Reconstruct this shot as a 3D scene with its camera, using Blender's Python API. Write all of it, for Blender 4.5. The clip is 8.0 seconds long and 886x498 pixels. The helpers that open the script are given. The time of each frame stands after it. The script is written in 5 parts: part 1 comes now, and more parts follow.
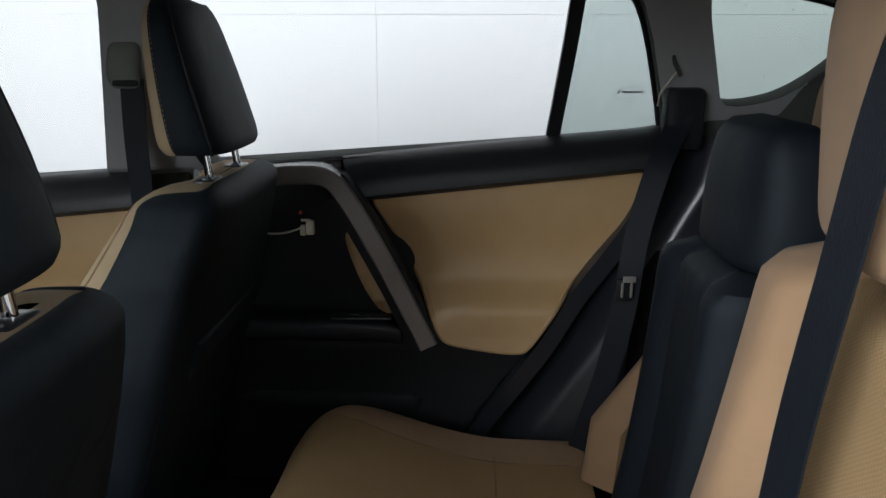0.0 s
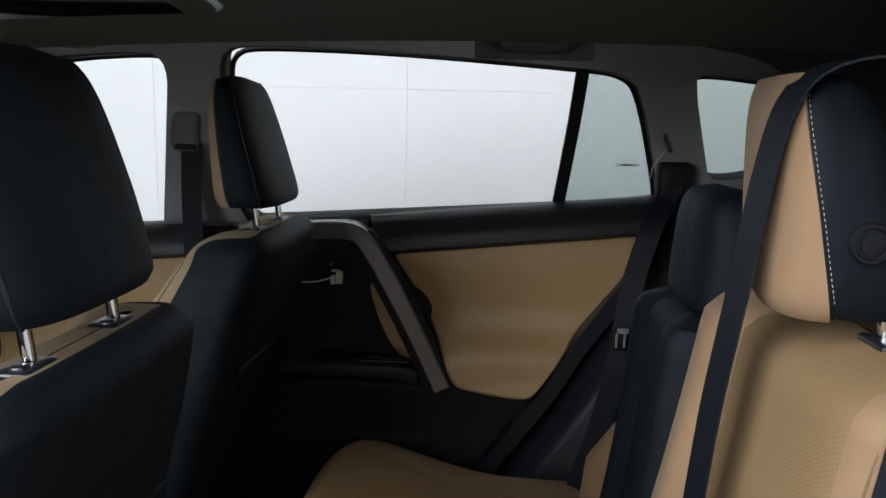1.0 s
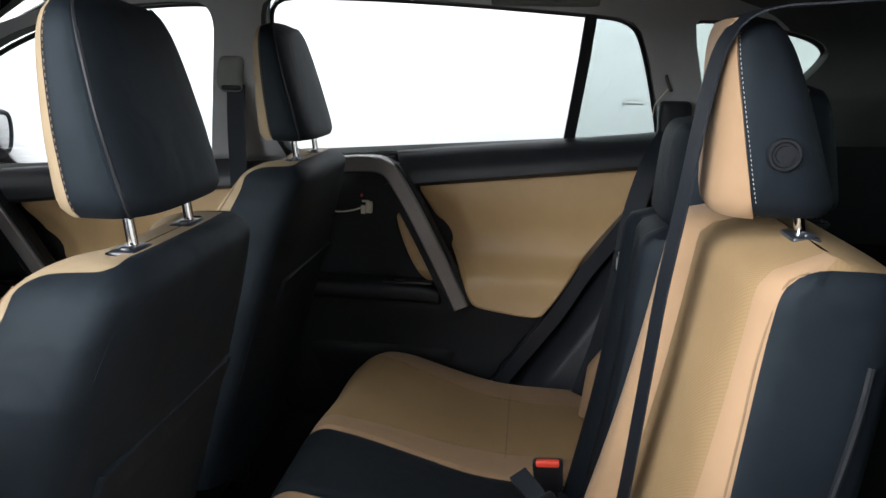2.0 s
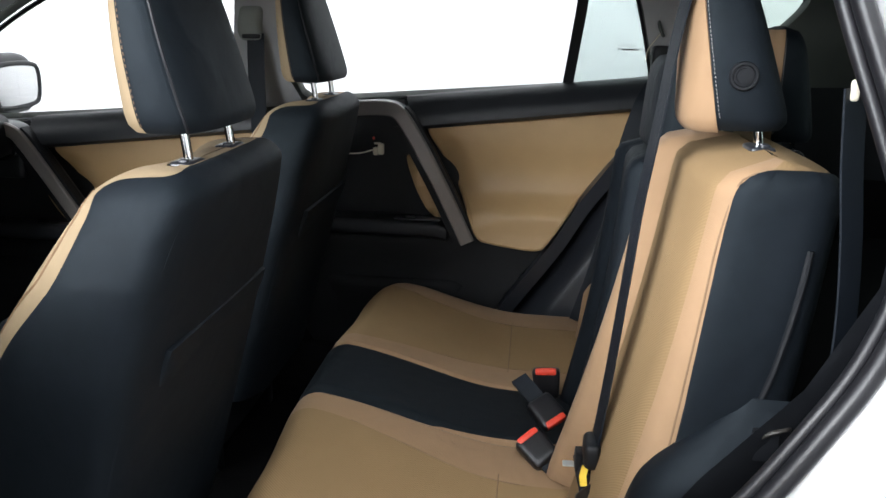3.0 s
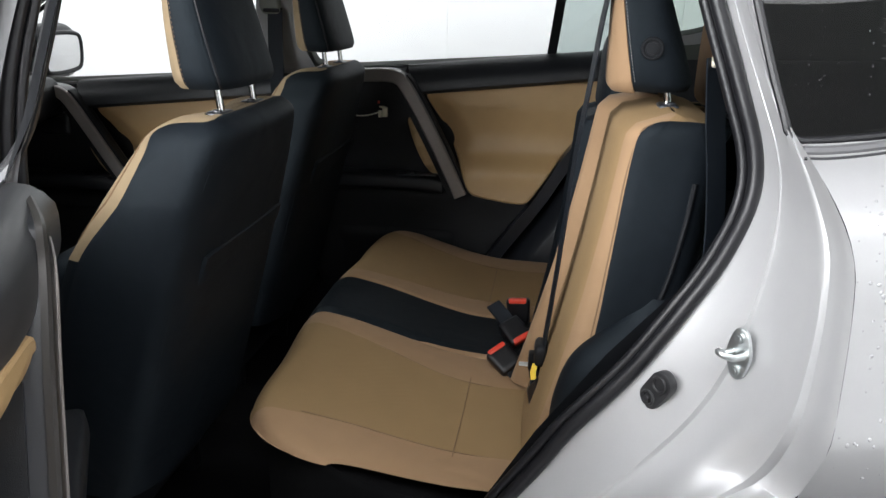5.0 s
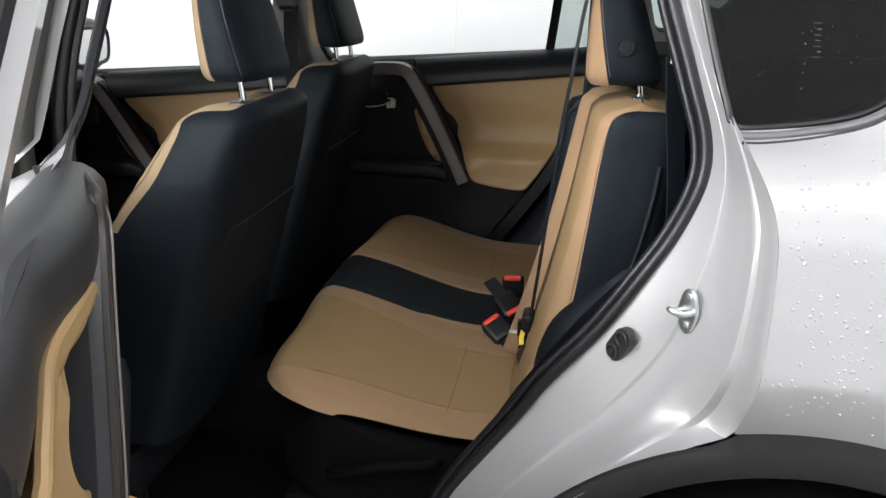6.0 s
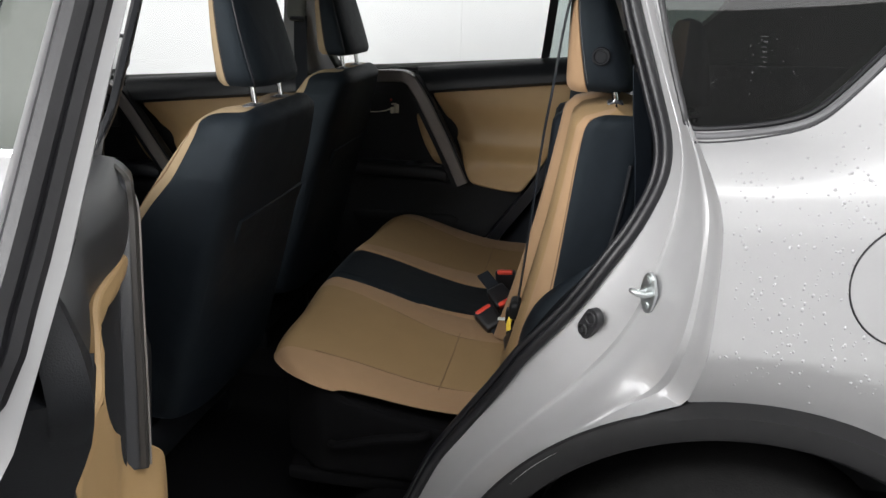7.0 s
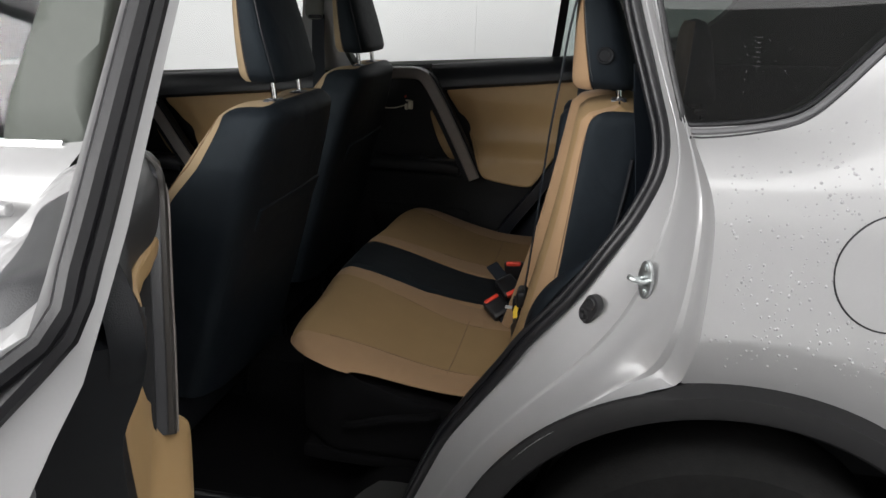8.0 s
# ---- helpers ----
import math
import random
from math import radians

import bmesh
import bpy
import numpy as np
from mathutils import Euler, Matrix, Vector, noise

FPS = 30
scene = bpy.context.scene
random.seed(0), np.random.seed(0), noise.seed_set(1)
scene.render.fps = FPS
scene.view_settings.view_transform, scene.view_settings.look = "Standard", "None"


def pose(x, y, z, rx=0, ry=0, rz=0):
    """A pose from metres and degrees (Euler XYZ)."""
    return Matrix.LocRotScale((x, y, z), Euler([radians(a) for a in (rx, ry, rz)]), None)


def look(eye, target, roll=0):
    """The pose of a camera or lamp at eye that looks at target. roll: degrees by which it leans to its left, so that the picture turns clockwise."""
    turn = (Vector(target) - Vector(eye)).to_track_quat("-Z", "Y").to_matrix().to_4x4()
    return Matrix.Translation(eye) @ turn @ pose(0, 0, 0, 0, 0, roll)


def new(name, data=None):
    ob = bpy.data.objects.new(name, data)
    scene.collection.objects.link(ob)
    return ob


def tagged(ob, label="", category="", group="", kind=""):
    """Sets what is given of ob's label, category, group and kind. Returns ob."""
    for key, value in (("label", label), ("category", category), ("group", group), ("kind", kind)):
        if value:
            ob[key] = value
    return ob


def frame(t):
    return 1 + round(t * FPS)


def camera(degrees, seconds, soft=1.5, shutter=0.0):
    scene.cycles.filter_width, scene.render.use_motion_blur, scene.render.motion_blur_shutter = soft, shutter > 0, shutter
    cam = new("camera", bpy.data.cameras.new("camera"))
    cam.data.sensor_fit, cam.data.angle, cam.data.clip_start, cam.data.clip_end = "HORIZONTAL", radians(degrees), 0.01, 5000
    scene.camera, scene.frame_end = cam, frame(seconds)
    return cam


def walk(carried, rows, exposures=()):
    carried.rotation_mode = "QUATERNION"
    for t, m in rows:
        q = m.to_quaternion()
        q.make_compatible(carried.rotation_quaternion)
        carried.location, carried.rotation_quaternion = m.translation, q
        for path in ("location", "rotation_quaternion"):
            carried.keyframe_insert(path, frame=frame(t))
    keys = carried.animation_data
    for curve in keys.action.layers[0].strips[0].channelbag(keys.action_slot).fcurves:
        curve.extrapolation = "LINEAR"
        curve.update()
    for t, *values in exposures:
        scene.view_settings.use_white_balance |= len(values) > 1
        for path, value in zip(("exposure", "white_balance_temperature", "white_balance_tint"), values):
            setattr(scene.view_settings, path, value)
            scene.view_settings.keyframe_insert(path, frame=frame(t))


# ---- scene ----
cam = camera(59.6, 8.0)
PATH = [
    (0, (-0.003, -0.874, 1.296), (-0.069, 1.058, 0.783), 0.1),
    (0.5, (0.011, -0.968, 1.311), (-0.094, 0.993, 0.931), 0.9),
    (1, (0.031, -1.061, 1.304), (-0.108, 0.905, 0.963), 1.4),
    (1.5, (0.062, -1.157, 1.304), (-0.137, 0.798, 0.93), 1.3),
    (2, (0.074, -1.252, 1.296), (-0.138, 0.68, 0.824), 1.2),
    (3.5, (0.097, -1.487, 1.262), (-0.127, 0.414, 0.682), 0.8),
    (4, (0.119, -1.557, 1.263), (-0.109, 0.338, 0.665), 1.0),
    (4.5, (0.16, -1.62, 1.274), (-0.085, 0.267, 0.658), 1.1),
    (6, (0.249, -1.849, 1.308), (-0.047, 0.018, 0.657), 1.3),
    (6.5, (0.283, -1.917, 1.316), (-0.027, -0.046, 0.679), 1.2),
    (7, (0.309, -1.982, 1.321), (-0.015, -0.112, 0.688), 1.5),
    (7.5, (0.326, -2.034, 1.335), (-0.019, -0.17, 0.696), 1.5),
    (8, (0.333, -2.056, 1.329), (-0.027, -0.195, 0.689), 1.7),
]
EXPOSURES = [(0.0, -0.38, 6000, 9), (0.5, -0.56, 6000, 9), (1.6, -0.50, 6000, 9), (1.9, 0.15, 6050, 9), (2.2, 0.42, 6050, 9), (3.5, 0.5, 6050, 9), (4.0, 0.33, 6100, 9), (4.5, -0.06, 6150, 9), (6.0, -0.03, 6300, 10), (6.5, -0.24, 6350, 10), (7.5, -0.38, 6420, 10), (8.0, -0.66, 6450, 10)]
walk(cam, [(t, look(eye, target, roll)) for t, eye, target, roll in PATH], EXPOSURES)

# ---- world and light: a closed white photo booth ----
world = bpy.data.worlds.new("world")
scene.world = world
world.use_nodes = True
world.node_tree.nodes["Background"].inputs["Color"].default_value = (0.9, 0.95, 1.0, 1)
world.node_tree.nodes["Background"].inputs["Strength"].default_value = 0.05

FLOOR = -0.11


def soft_panel(x, y, z, sx, sy, watts):
    lamp = bpy.data.lights.new("unseen_softbox", "AREA")
    lamp.shape, lamp.size, lamp.size_y, lamp.energy = "RECTANGLE", sx, sy, watts
    lamp.color = (1.0, 0.985, 0.97)
    ob = new("unseen_softbox_lamp", lamp)
    ob.matrix_world = pose(x, y, z)
    return ob


soft_panel(0.0, 1.2, 3.28, 9.0, 1.6, 78)
# unseen fill panel beside the car, added to light the open door side
west = soft_panel(-2.6, -4.6, 2.4, 4.6, 1.8, 560)
west.matrix_world = look((-2.6, -4.6, 2.4), (0.0, 0.0, 1.1))
soft_panel(0.0, -2.6, 3.28, 9.0, 1.4, 215)
# second unseen fill panel, added to brighten the open door and front seat back
south = soft_panel(5.0, -2.4, 2.2, 4.0, 2.2, 50)
south.matrix_world = look((5.0, -2.4, 2.2), (-0.3, -1.0, 1.1))


# ---- materials ----
def material(name, color, rough=0.5, metal=0.0, vary=0.08, scale=30.0, bump=0.0, bump_scale=200.0, coat=0.0, sheen=0.0, rvary=0.0, stain=0.0, spec=0.5, wrinkle=0.0):
    m = bpy.data.materials.new(name)
    m.use_nodes = True
    nt = m.node_tree
    b = nt.nodes["Principled BSDF"]
    b.inputs["Roughness"].default_value = rough
    b.inputs["Metallic"].default_value = metal
    b.inputs["Specular IOR Level"].default_value = spec
    b.inputs["Coat Weight"].default_value = coat
    b.inputs["Coat Roughness"].default_value = 0.04
    b.inputs["Sheen Weight"].default_value = sheen
    co = nt.nodes.new("ShaderNodeTexCoord")
    n1 = nt.nodes.new("ShaderNodeTexNoise")
    n1.inputs["Scale"].default_value = scale
    n1.inputs["Detail"].default_value = 6
    n2 = nt.nodes.new("ShaderNodeTexNoise")
    n2.inputs["Scale"].default_value = scale / 9
    n2.inputs["Detail"].default_value = 3
    nt.links.new(co.outputs["Object"], n1.inputs["Vector"])
    nt.links.new(co.outputs["Object"], n2.inputs["Vector"])
    add = nt.nodes.new("ShaderNodeMath")
    add.operation = "MULTIPLY_ADD"
    add.inputs[1].default_value = 0.5
    half = nt.nodes.new("ShaderNodeMath")
    half.operation = "MULTIPLY"
    half.inputs[1].default_value = 0.5 + stain
    nt.links.new(n2.outputs["Fac"], half.inputs[0])
    nt.links.new(n1.outputs["Fac"], add.inputs[0])
    nt.links.new(half.outputs[0], add.inputs[2])
    ramp = nt.nodes.new("ShaderNodeValToRGB")
    lo = [c * (1 - vary) for c in color]
    hi = [min(1, c * (1 + vary)) for c in color]
    ramp.color_ramp.elements[0].position, ramp.color_ramp.elements[1].position = 0.3, 0.7
    ramp.color_ramp.elements[0].color = (*lo, 1)
    ramp.color_ramp.elements[1].color = (*hi, 1)
    nt.links.new(add.outputs[0], ramp.inputs["Fac"])
    nt.links.new(ramp.outputs["Color"], b.inputs["Base Color"])
    if rvary:
        mr = nt.nodes.new("ShaderNodeMapRange")
        mr.inputs["To Min"].default_value = max(0.02, rough - rvary)
        mr.inputs["To Max"].default_value = min(1, rough + rvary)
        nt.links.new(n2.outputs["Fac"], mr.inputs["Value"])
        nt.links.new(mr.outputs["Result"], b.inputs["Roughness"])
    if bump:
        n3 = nt.nodes.new("ShaderNodeTexNoise")
        n3.inputs["Scale"].default_value = bump_scale
        n3.inputs["Detail"].default_value = 4
        nt.links.new(co.outputs["Object"], n3.inputs["Vector"])
        bp = nt.nodes.new("ShaderNodeBump")
        bp.inputs["Strength"].default_value = bump
        bp.inputs["Distance"].default_value = 0.002
        nt.links.new(n3.outputs["Fac"], bp.inputs["Height"])
        if wrinkle:
            n4 = nt.nodes.new("ShaderNodeTexNoise")
            n4.inputs["Scale"].default_value = 11
            n4.inputs["Detail"].default_value = 2
            n4.inputs["Distortion"].default_value = 0.6
            nt.links.new(co.outputs["Object"], n4.inputs["Vector"])
            bw = nt.nodes.new("ShaderNodeBump")
            bw.inputs["Strength"].default_value = wrinkle
            bw.inputs["Distance"].default_value = 0.02
            nt.links.new(n4.outputs["Fac"], bw.inputs["Height"])
            nt.links.new(bw.outputs["Normal"], bp.inputs["Normal"])
        nt.links.new(bp.outputs["Normal"], b.inputs["Normal"])
    return m


def weave_material(name, color, dark, pitch, depth, rough=0.85):
    """A woven cloth: dots in staggered rows, about pitch metres apart."""
    m = material(name, color, rough, 0, 0.12, 14.0)
    nt = m.node_tree
    b = nt.nodes["Principled BSDF"]
    co = nt.nodes.new("ShaderNodeTexCoord")
    sep = nt.nodes.new("ShaderNodeSeparateXYZ")
    nt.links.new(co.outputs["Object"], sep.inputs[0])

    def wave(source, k):
        mul = nt.nodes.new("ShaderNodeMath")
        mul.operation = "MULTIPLY"
        mul.inputs[1].default_value = k
        nt.links.new(source, mul.inputs[0])
        sn = nt.nodes.new("ShaderNodeMath")
        sn.operation = "SINE"
        nt.links.new(mul.outputs[0], sn.inputs[0])
        return sn.outputs[0]

    xz = nt.nodes.new("ShaderNodeMath")
    xz.operation = "ADD"
    nt.links.new(sep.outputs[0], xz.inputs[0])
    nt.links.new(sep.outputs[2], xz.inputs[1])
    k = 2 * math.pi / pitch
    one, two = wave(sep.outputs[1], k), wave(xz.outputs[0], k)
    prod = nt.nodes.new("ShaderNodeMath")
    prod.operation = "MULTIPLY"
    nt.links.new(one, prod.inputs[0])
    nt.links.new(two, prod.inputs[1])
    mr = nt.nodes.new("ShaderNodeMapRange")
    mr.inputs["From Min"].default_value, mr.inputs["From Max"].default_value = -1, 1
    nt.links.new(prod.outputs[0], mr.inputs["Value"])
    mix = nt.nodes.new("ShaderNodeMix")
    mix.data_type = "RGBA"
    old = b.inputs["Base Color"].links[0].from_socket
    mix.inputs[6].default_value = (*dark, 1)
    nt.links.new(old, mix.inputs[7])
    nt.links.new(mr.outputs["Result"], mix.inputs[0])
    nt.links.new(mix.outputs[2], b.inputs["Base Color"])
    bp = nt.nodes.new("ShaderNodeBump")
    bp.inputs["Strength"].default_value = depth
    bp.inputs["Distance"].default_value = 0.001
    nt.links.new(mr.outputs["Result"], bp.inputs["Height"])
    nt.links.new(bp.outputs["Normal"], b.inputs["Normal"])
    return m


def glass_material(name, tint, ior=1.45):
    m = bpy.data.materials.new(name)
    m.use_nodes = True
    nt = m.node_tree
    nt.nodes.remove(nt.nodes["Principled BSDF"])
    tr = nt.nodes.new("ShaderNodeBsdfTransparent")
    tr.inputs["Color"].default_value = (*tint, 1)
    gl = nt.nodes.new("ShaderNodeBsdfGlossy")
    gl.inputs["Roughness"].default_value = 0.01
    fr = nt.nodes.new("ShaderNodeFresnel")
    fr.inputs["IOR"].default_value = ior
    mix = nt.nodes.new("ShaderNodeMixShader")
    nt.links.new(fr.outputs[0], mix.inputs[0])
    nt.links.new(tr.outputs[0], mix.inputs[1])
    nt.links.new(gl.outputs[0], mix.inputs[2])
    nt.links.new(mix.outputs[0], nt.nodes["Material Output"].inputs["Surface"])
    return m


WHITE_PAINT = material("white_paint", (0.40, 0.40, 0.404), 0.38, 0.2, 0.02, 400, coat=0.6)
BLACK_FABRIC = material("black_fabric", (0.0042, 0.0060, 0.0088), 0.64, 0, 0.25, 60, bump=0.22, bump_scale=1900, spec=0.27, wrinkle=0.2)
BLACK_FABRIC.node_tree.nodes["Principled BSDF"].inputs["Specular Tint"].default_value = (0.80, 0.93, 1.0, 1)
TAN_FABRIC = material("tan_fabric", (0.312, 0.196, 0.106), 0.8, 0, 0.07, 25, bump=0.3, bump_scale=1200, sheen=0.05, wrinkle=0.35)
TAN_PLAIN = material("tan_shoulder_cloth", (0.30, 0.222, 0.13), 0.85, 0, 0.10, 40, bump=0.5, bump_scale=700, wrinkle=0.35)
TAN_WOVEN = weave_material("tan_woven_cloth", (0.298, 0.196, 0.092), (0.252, 0.163, 0.073), 0.0052, 0.40)
TAN_VINYL = material("tan_vinyl", (0.46, 0.305, 0.145), 0.42, 0, 0.05, 20, bump=0.2, bump_scale=700, rvary=0.06)
BLACK_PLASTIC = material("black_plastic", (0.0075, 0.0085, 0.0105), 0.5, 0, 0.2, 40, bump=0.25, bump_scale=1100, rvary=0.08, spec=0.3)
GLOSS_BLACK = material("smooth_black_plastic", (0.017, 0.019, 0.024), 0.30, 0, 0.15, 40, rvary=0.05, spec=0.65)
SOFT_BLACK = material("soft_black_vinyl", (0.013, 0.0145, 0.018), 0.42, 0, 0.15, 40, bump=0.2, bump_scale=800, spec=0.4)
# the soft black vinyl again, with strong light put into a greyer colour
LIT_VINYL = material("lit_black_vinyl", (0.034, 0.035, 0.038), 0.40, 0, 0.12, 40, bump=0.2, bump_scale=800)
RUBBER = material("black_rubber", (0.010, 0.010, 0.0118), 0.36, 0, 0.25, 60, bump=0.1, bump_scale=300, spec=0.4)
BUMPER_GREY = material("grey_rubber", (0.028, 0.028, 0.030), 0.45, 0, 0.15, 60, bump=0.1, bump_scale=300)
CLADDING = material("grey_black_cladding", (0.014, 0.014, 0.0148), 0.6, 0, 0.15, 60, bump=0.4, bump_scale=900, spec=0.3)
TYRE = material("tyre_rubber", (0.013, 0.013, 0.013), 0.9, 0, 0.3, 60, bump=0.3, spec=0.1)
# darkened copy of the satin silver, with shade and dark reflections in its colour
SHADED_METAL = material("shaded_silver_metal", (0.034, 0.031, 0.028), 0.36, 0.3, 0.05, 80)
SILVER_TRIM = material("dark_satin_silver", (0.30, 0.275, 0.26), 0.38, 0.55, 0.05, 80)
CHROME = material("chrome", (0.8, 0.8, 0.8), 0.08, 1.0, 0.03, 60)
ZINC = material("zinc_steel", (0.66, 0.69, 0.69), 0.40, 1.0, 0.1, 90, rvary=0.08)
PILLAR_GREY = material("grey_pillar_trim", (0.068, 0.076, 0.066), 0.6, 0, 0.05, 40, bump=0.2, bump_scale=900)
LEDGE_GREY = material("dark_grey_sill", (0.12, 0.12, 0.12), 0.5, 0, 0.06, 40)
HEADLINER = material("grey_headliner_cloth", (0.21, 0.22, 0.20), 0.9, 0, 0.06, 30, bump=0.25, bump_scale=1300)
CARPET = material("black_carpet", (0.004, 0.004, 0.0045), 0.95, 0, 0.3, 50, bump=0.5, bump_scale=600, spec=0.1)
WEBBING = material("black_webbing", (0.0055, 0.0085, 0.0135), 0.55, 0, 0.15, 200, bump=0.5, bump_scale=700, spec=0.3)
RED_PLASTIC = material("red_plastic", (0.75, 0.06, 0.03), 0.4, 0, 0.08, 60)
YELLOW_TAG = material("yellow_tag", (0.75, 0.52, 0.03), 0.6, 0, 0.08, 60)
CREAM_PLASTIC = material("cream_plastic", (0.7, 0.65, 0.52), 0.4, 0, 0.08, 60)
STITCH_WHITE = material("pale_thread", (0.48, 0.46, 0.42), 0.8, 0, 0.1, 300)
STITCH_TAN = material("brown_thread", (0.22, 0.14, 0.08), 0.8, 0, 0.1, 300)
PILLAR_FILM = material("satin_grey_film", (0.40, 0.395, 0.405), 0.34, 0, 0.06, 60)
SEAM_BROWN = material("brown_seam_thread", (0.20, 0.125, 0.068), 0.8, 0, 0.1, 300)
WALL_WHITE = material("white_wall_panel", (0.82, 0.82, 0.82), 0.75, 0, 0.015, 3, bump=0.05)
FLOOR_GREY = material("grey_booth_floor", (0.10, 0.10, 0.097), 0.55, 0, 0.1, 4, bump=0.1, rvary=0.1)
CLEAR_GLASS = glass_material("clear_glass", (0.93, 0.95, 0.945))
TINTED_GLASS = glass_material("tinted_glass", (0.55, 0.62, 0.60))
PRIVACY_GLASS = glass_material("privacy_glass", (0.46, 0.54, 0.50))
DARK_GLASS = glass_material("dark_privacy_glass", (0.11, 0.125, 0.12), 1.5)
MIRROR = material("mirror_glass", (0.9, 0.9, 0.9), 0.02, 1.0, 0.0, 10)
PRINT_GREY = material("printed_mark", (0.22, 0.23, 0.23), 0.7, 0, 0.05, 100)
PRINT_PALE = material("pale_printed_mark", (0.075, 0.078, 0.081), 0.7, 0, 0.05, 100)


# ---- mesh helpers ----
def part(name, bm, mat, parent=None, label="", smooth=True):
    me = bpy.data.meshes.new(name)
    bmesh.ops.recalc_face_normals(bm, faces=bm.faces)
    bm.to_mesh(me)
    bm.free()
    me.materials.append(mat)
    if smooth:
        me.shade_smooth()
        me.set_sharp_from_angle(angle=radians(38))
    ob = new(name, me)
    if parent is not None:
        ob.parent = parent
    if label:
        ob["label"] = label
    return ob


def thing(name, label, category, group="", kind=""):
    ob = new(name)
    ob.empty_display_size = 0.05
    return tagged(ob, label, category, group, kind)


def mesh_from(rows, closed=False, cap=False):
    """A quad mesh from rows of points; closed joins the ends of each row."""
    bm = bmesh.new()
    vs = [[bm.verts.new(p) for p in row] for row in rows]
    n = len(rows[0])
    for j in range(len(rows) - 1):
        for i in range(n if closed else n - 1):
            k = (i + 1) % n
            quad = [vs[j][i], vs[j][k], vs[j + 1][k], vs[j + 1][i]]
            bm.faces.new(quad)
    if cap:
        bm.faces.new(vs[0])
        bm.faces.new(vs[-1])
    return bm


def smoothstep(a, b, v):
    v = min(1, max(0, (v - a) / (b - a)))
    return v * v * (3 - 2 * v)


def spline(points, n, closed=False):
    """n points along a Catmull-Rom curve, evenly by length."""
    pts = [Vector(p) for p in points]
    m = len(pts)
    fine = []
    spans = m if closed else m - 1
    for i in range(spans):
        if closed:
            a, b, c, d = pts[i - 1], pts[i], pts[(i + 1) % m], pts[(i + 2) % m]
        else:
            b, c = pts[i], pts[i + 1]
            a = pts[i - 1] if i else 2 * b - c
            d = pts[i + 2] if i + 2 < m else 2 * c - b
        for k in range(12):
            s = k / 12
            fine.append(0.5 * ((2 * b) + (c - a) * s + (2 * a - 5 * b + 4 * c - d) * s * s + (3 * b - a - 3 * c + d) * s ** 3))
    fine.append(pts[0] if closed else pts[-1])
    run = [0.0]
    for p, q in zip(fine, fine[1:]):
        run.append(run[-1] + (q - p).length)
    out = []
    count = n if closed else n - 1
    k = 0
    for i in range(n):
        want = run[-1] * i / count
        while k < len(run) - 2 and run[k + 1] < want:
            k += 1
        s = (want - run[k]) / max(1e-9, run[k + 1] - run[k])
        out.append(fine[k].lerp(fine[k + 1], min(1, max(0, s))))
    return out


def tube(points, r, seg=8, closed=False, flat=1.0, up=(0, 0, 1)):
    """A round bar along points; flat squeezes it along the second cross axis."""
    pts = [Vector(p) for p in points]
    n = len(pts)
    rows = []
    for i, p in enumerate(pts):
        a = pts[i - 1] if (closed or i) else p
        b = pts[(i + 1) % n] if (closed or i < n - 1) else p
        d = (b - a).normalized()
        u = d.cross(Vector(up))
        if u.length < 1e-4:
            u = d.cross(Vector((1, 0, 0)))
        u.normalize()
        w = u.cross(d)
        rr = r[i] if isinstance(r, (list, tuple)) else r
        rows.append([p + u * (math.cos(2 * math.pi * k / seg) * rr) + w * (math.sin(2 * math.pi * k / seg) * rr * flat) for k in range(seg)])
    if closed:
        rows.append(rows[0])
    return mesh_from(rows, closed=True, cap=not closed)


def merge(*bms):
    out = bmesh.new()
    for b in bms:
        me = bpy.data.meshes.new("m")
        b.to_mesh(me)
        b.free()
        out.from_mesh(me)
        bpy.data.meshes.remove(me)
    return out


def rbox(size, r, centre=(0, 0, 0), n=6, fn=None):
    """A box with rounded edges of radius r, subdivided, then bent by fn(point)."""
    bm = bmesh.new()
    bmesh.ops.create_cube(bm, size=2.0)
    bmesh.ops.subdivide_edges(bm, edges=bm.edges[:], cuts=n, use_grid_fill=True)
    h = [s / 2 for s in size]
    r = min(r, *h)
    for v in bm.verts:
        # crowd the vertices towards the edges so that the rounding is smooth
        p = []
        for k in range(3):
            c = v.co[k]
            p.append(math.copysign(abs(c) ** 0.6, c) * h[k])
        inner = Vector([max(-(h[k] - r), min(h[k] - r, p[k])) for k in range(3)])
        d = Vector(p) - inner
        q = inner + d.normalized() * r if d.length > 1e-9 else Vector(p)
        q = q + Vector(centre)
        v.co = fn(q) if fn else q
    return bm


def chaikin(pts, times=2, closed=True, ratio=0.25):
    pts = [tuple(p) for p in pts]
    for _ in range(times):
        out = []
        m = len(pts)
        for i in range(m if closed else m - 1):
            a, b = pts[i], pts[(i + 1) % m]
            out.append(tuple(a[k] + (b[k] - a[k]) * ratio for k in range(len(a))))
            out.append(tuple(a[k] + (b[k] - a[k]) * (1 - ratio) for k in range(len(a))))
        if not closed:
            out = [pts[0], *out, pts[-1]]
        pts = out
    return pts


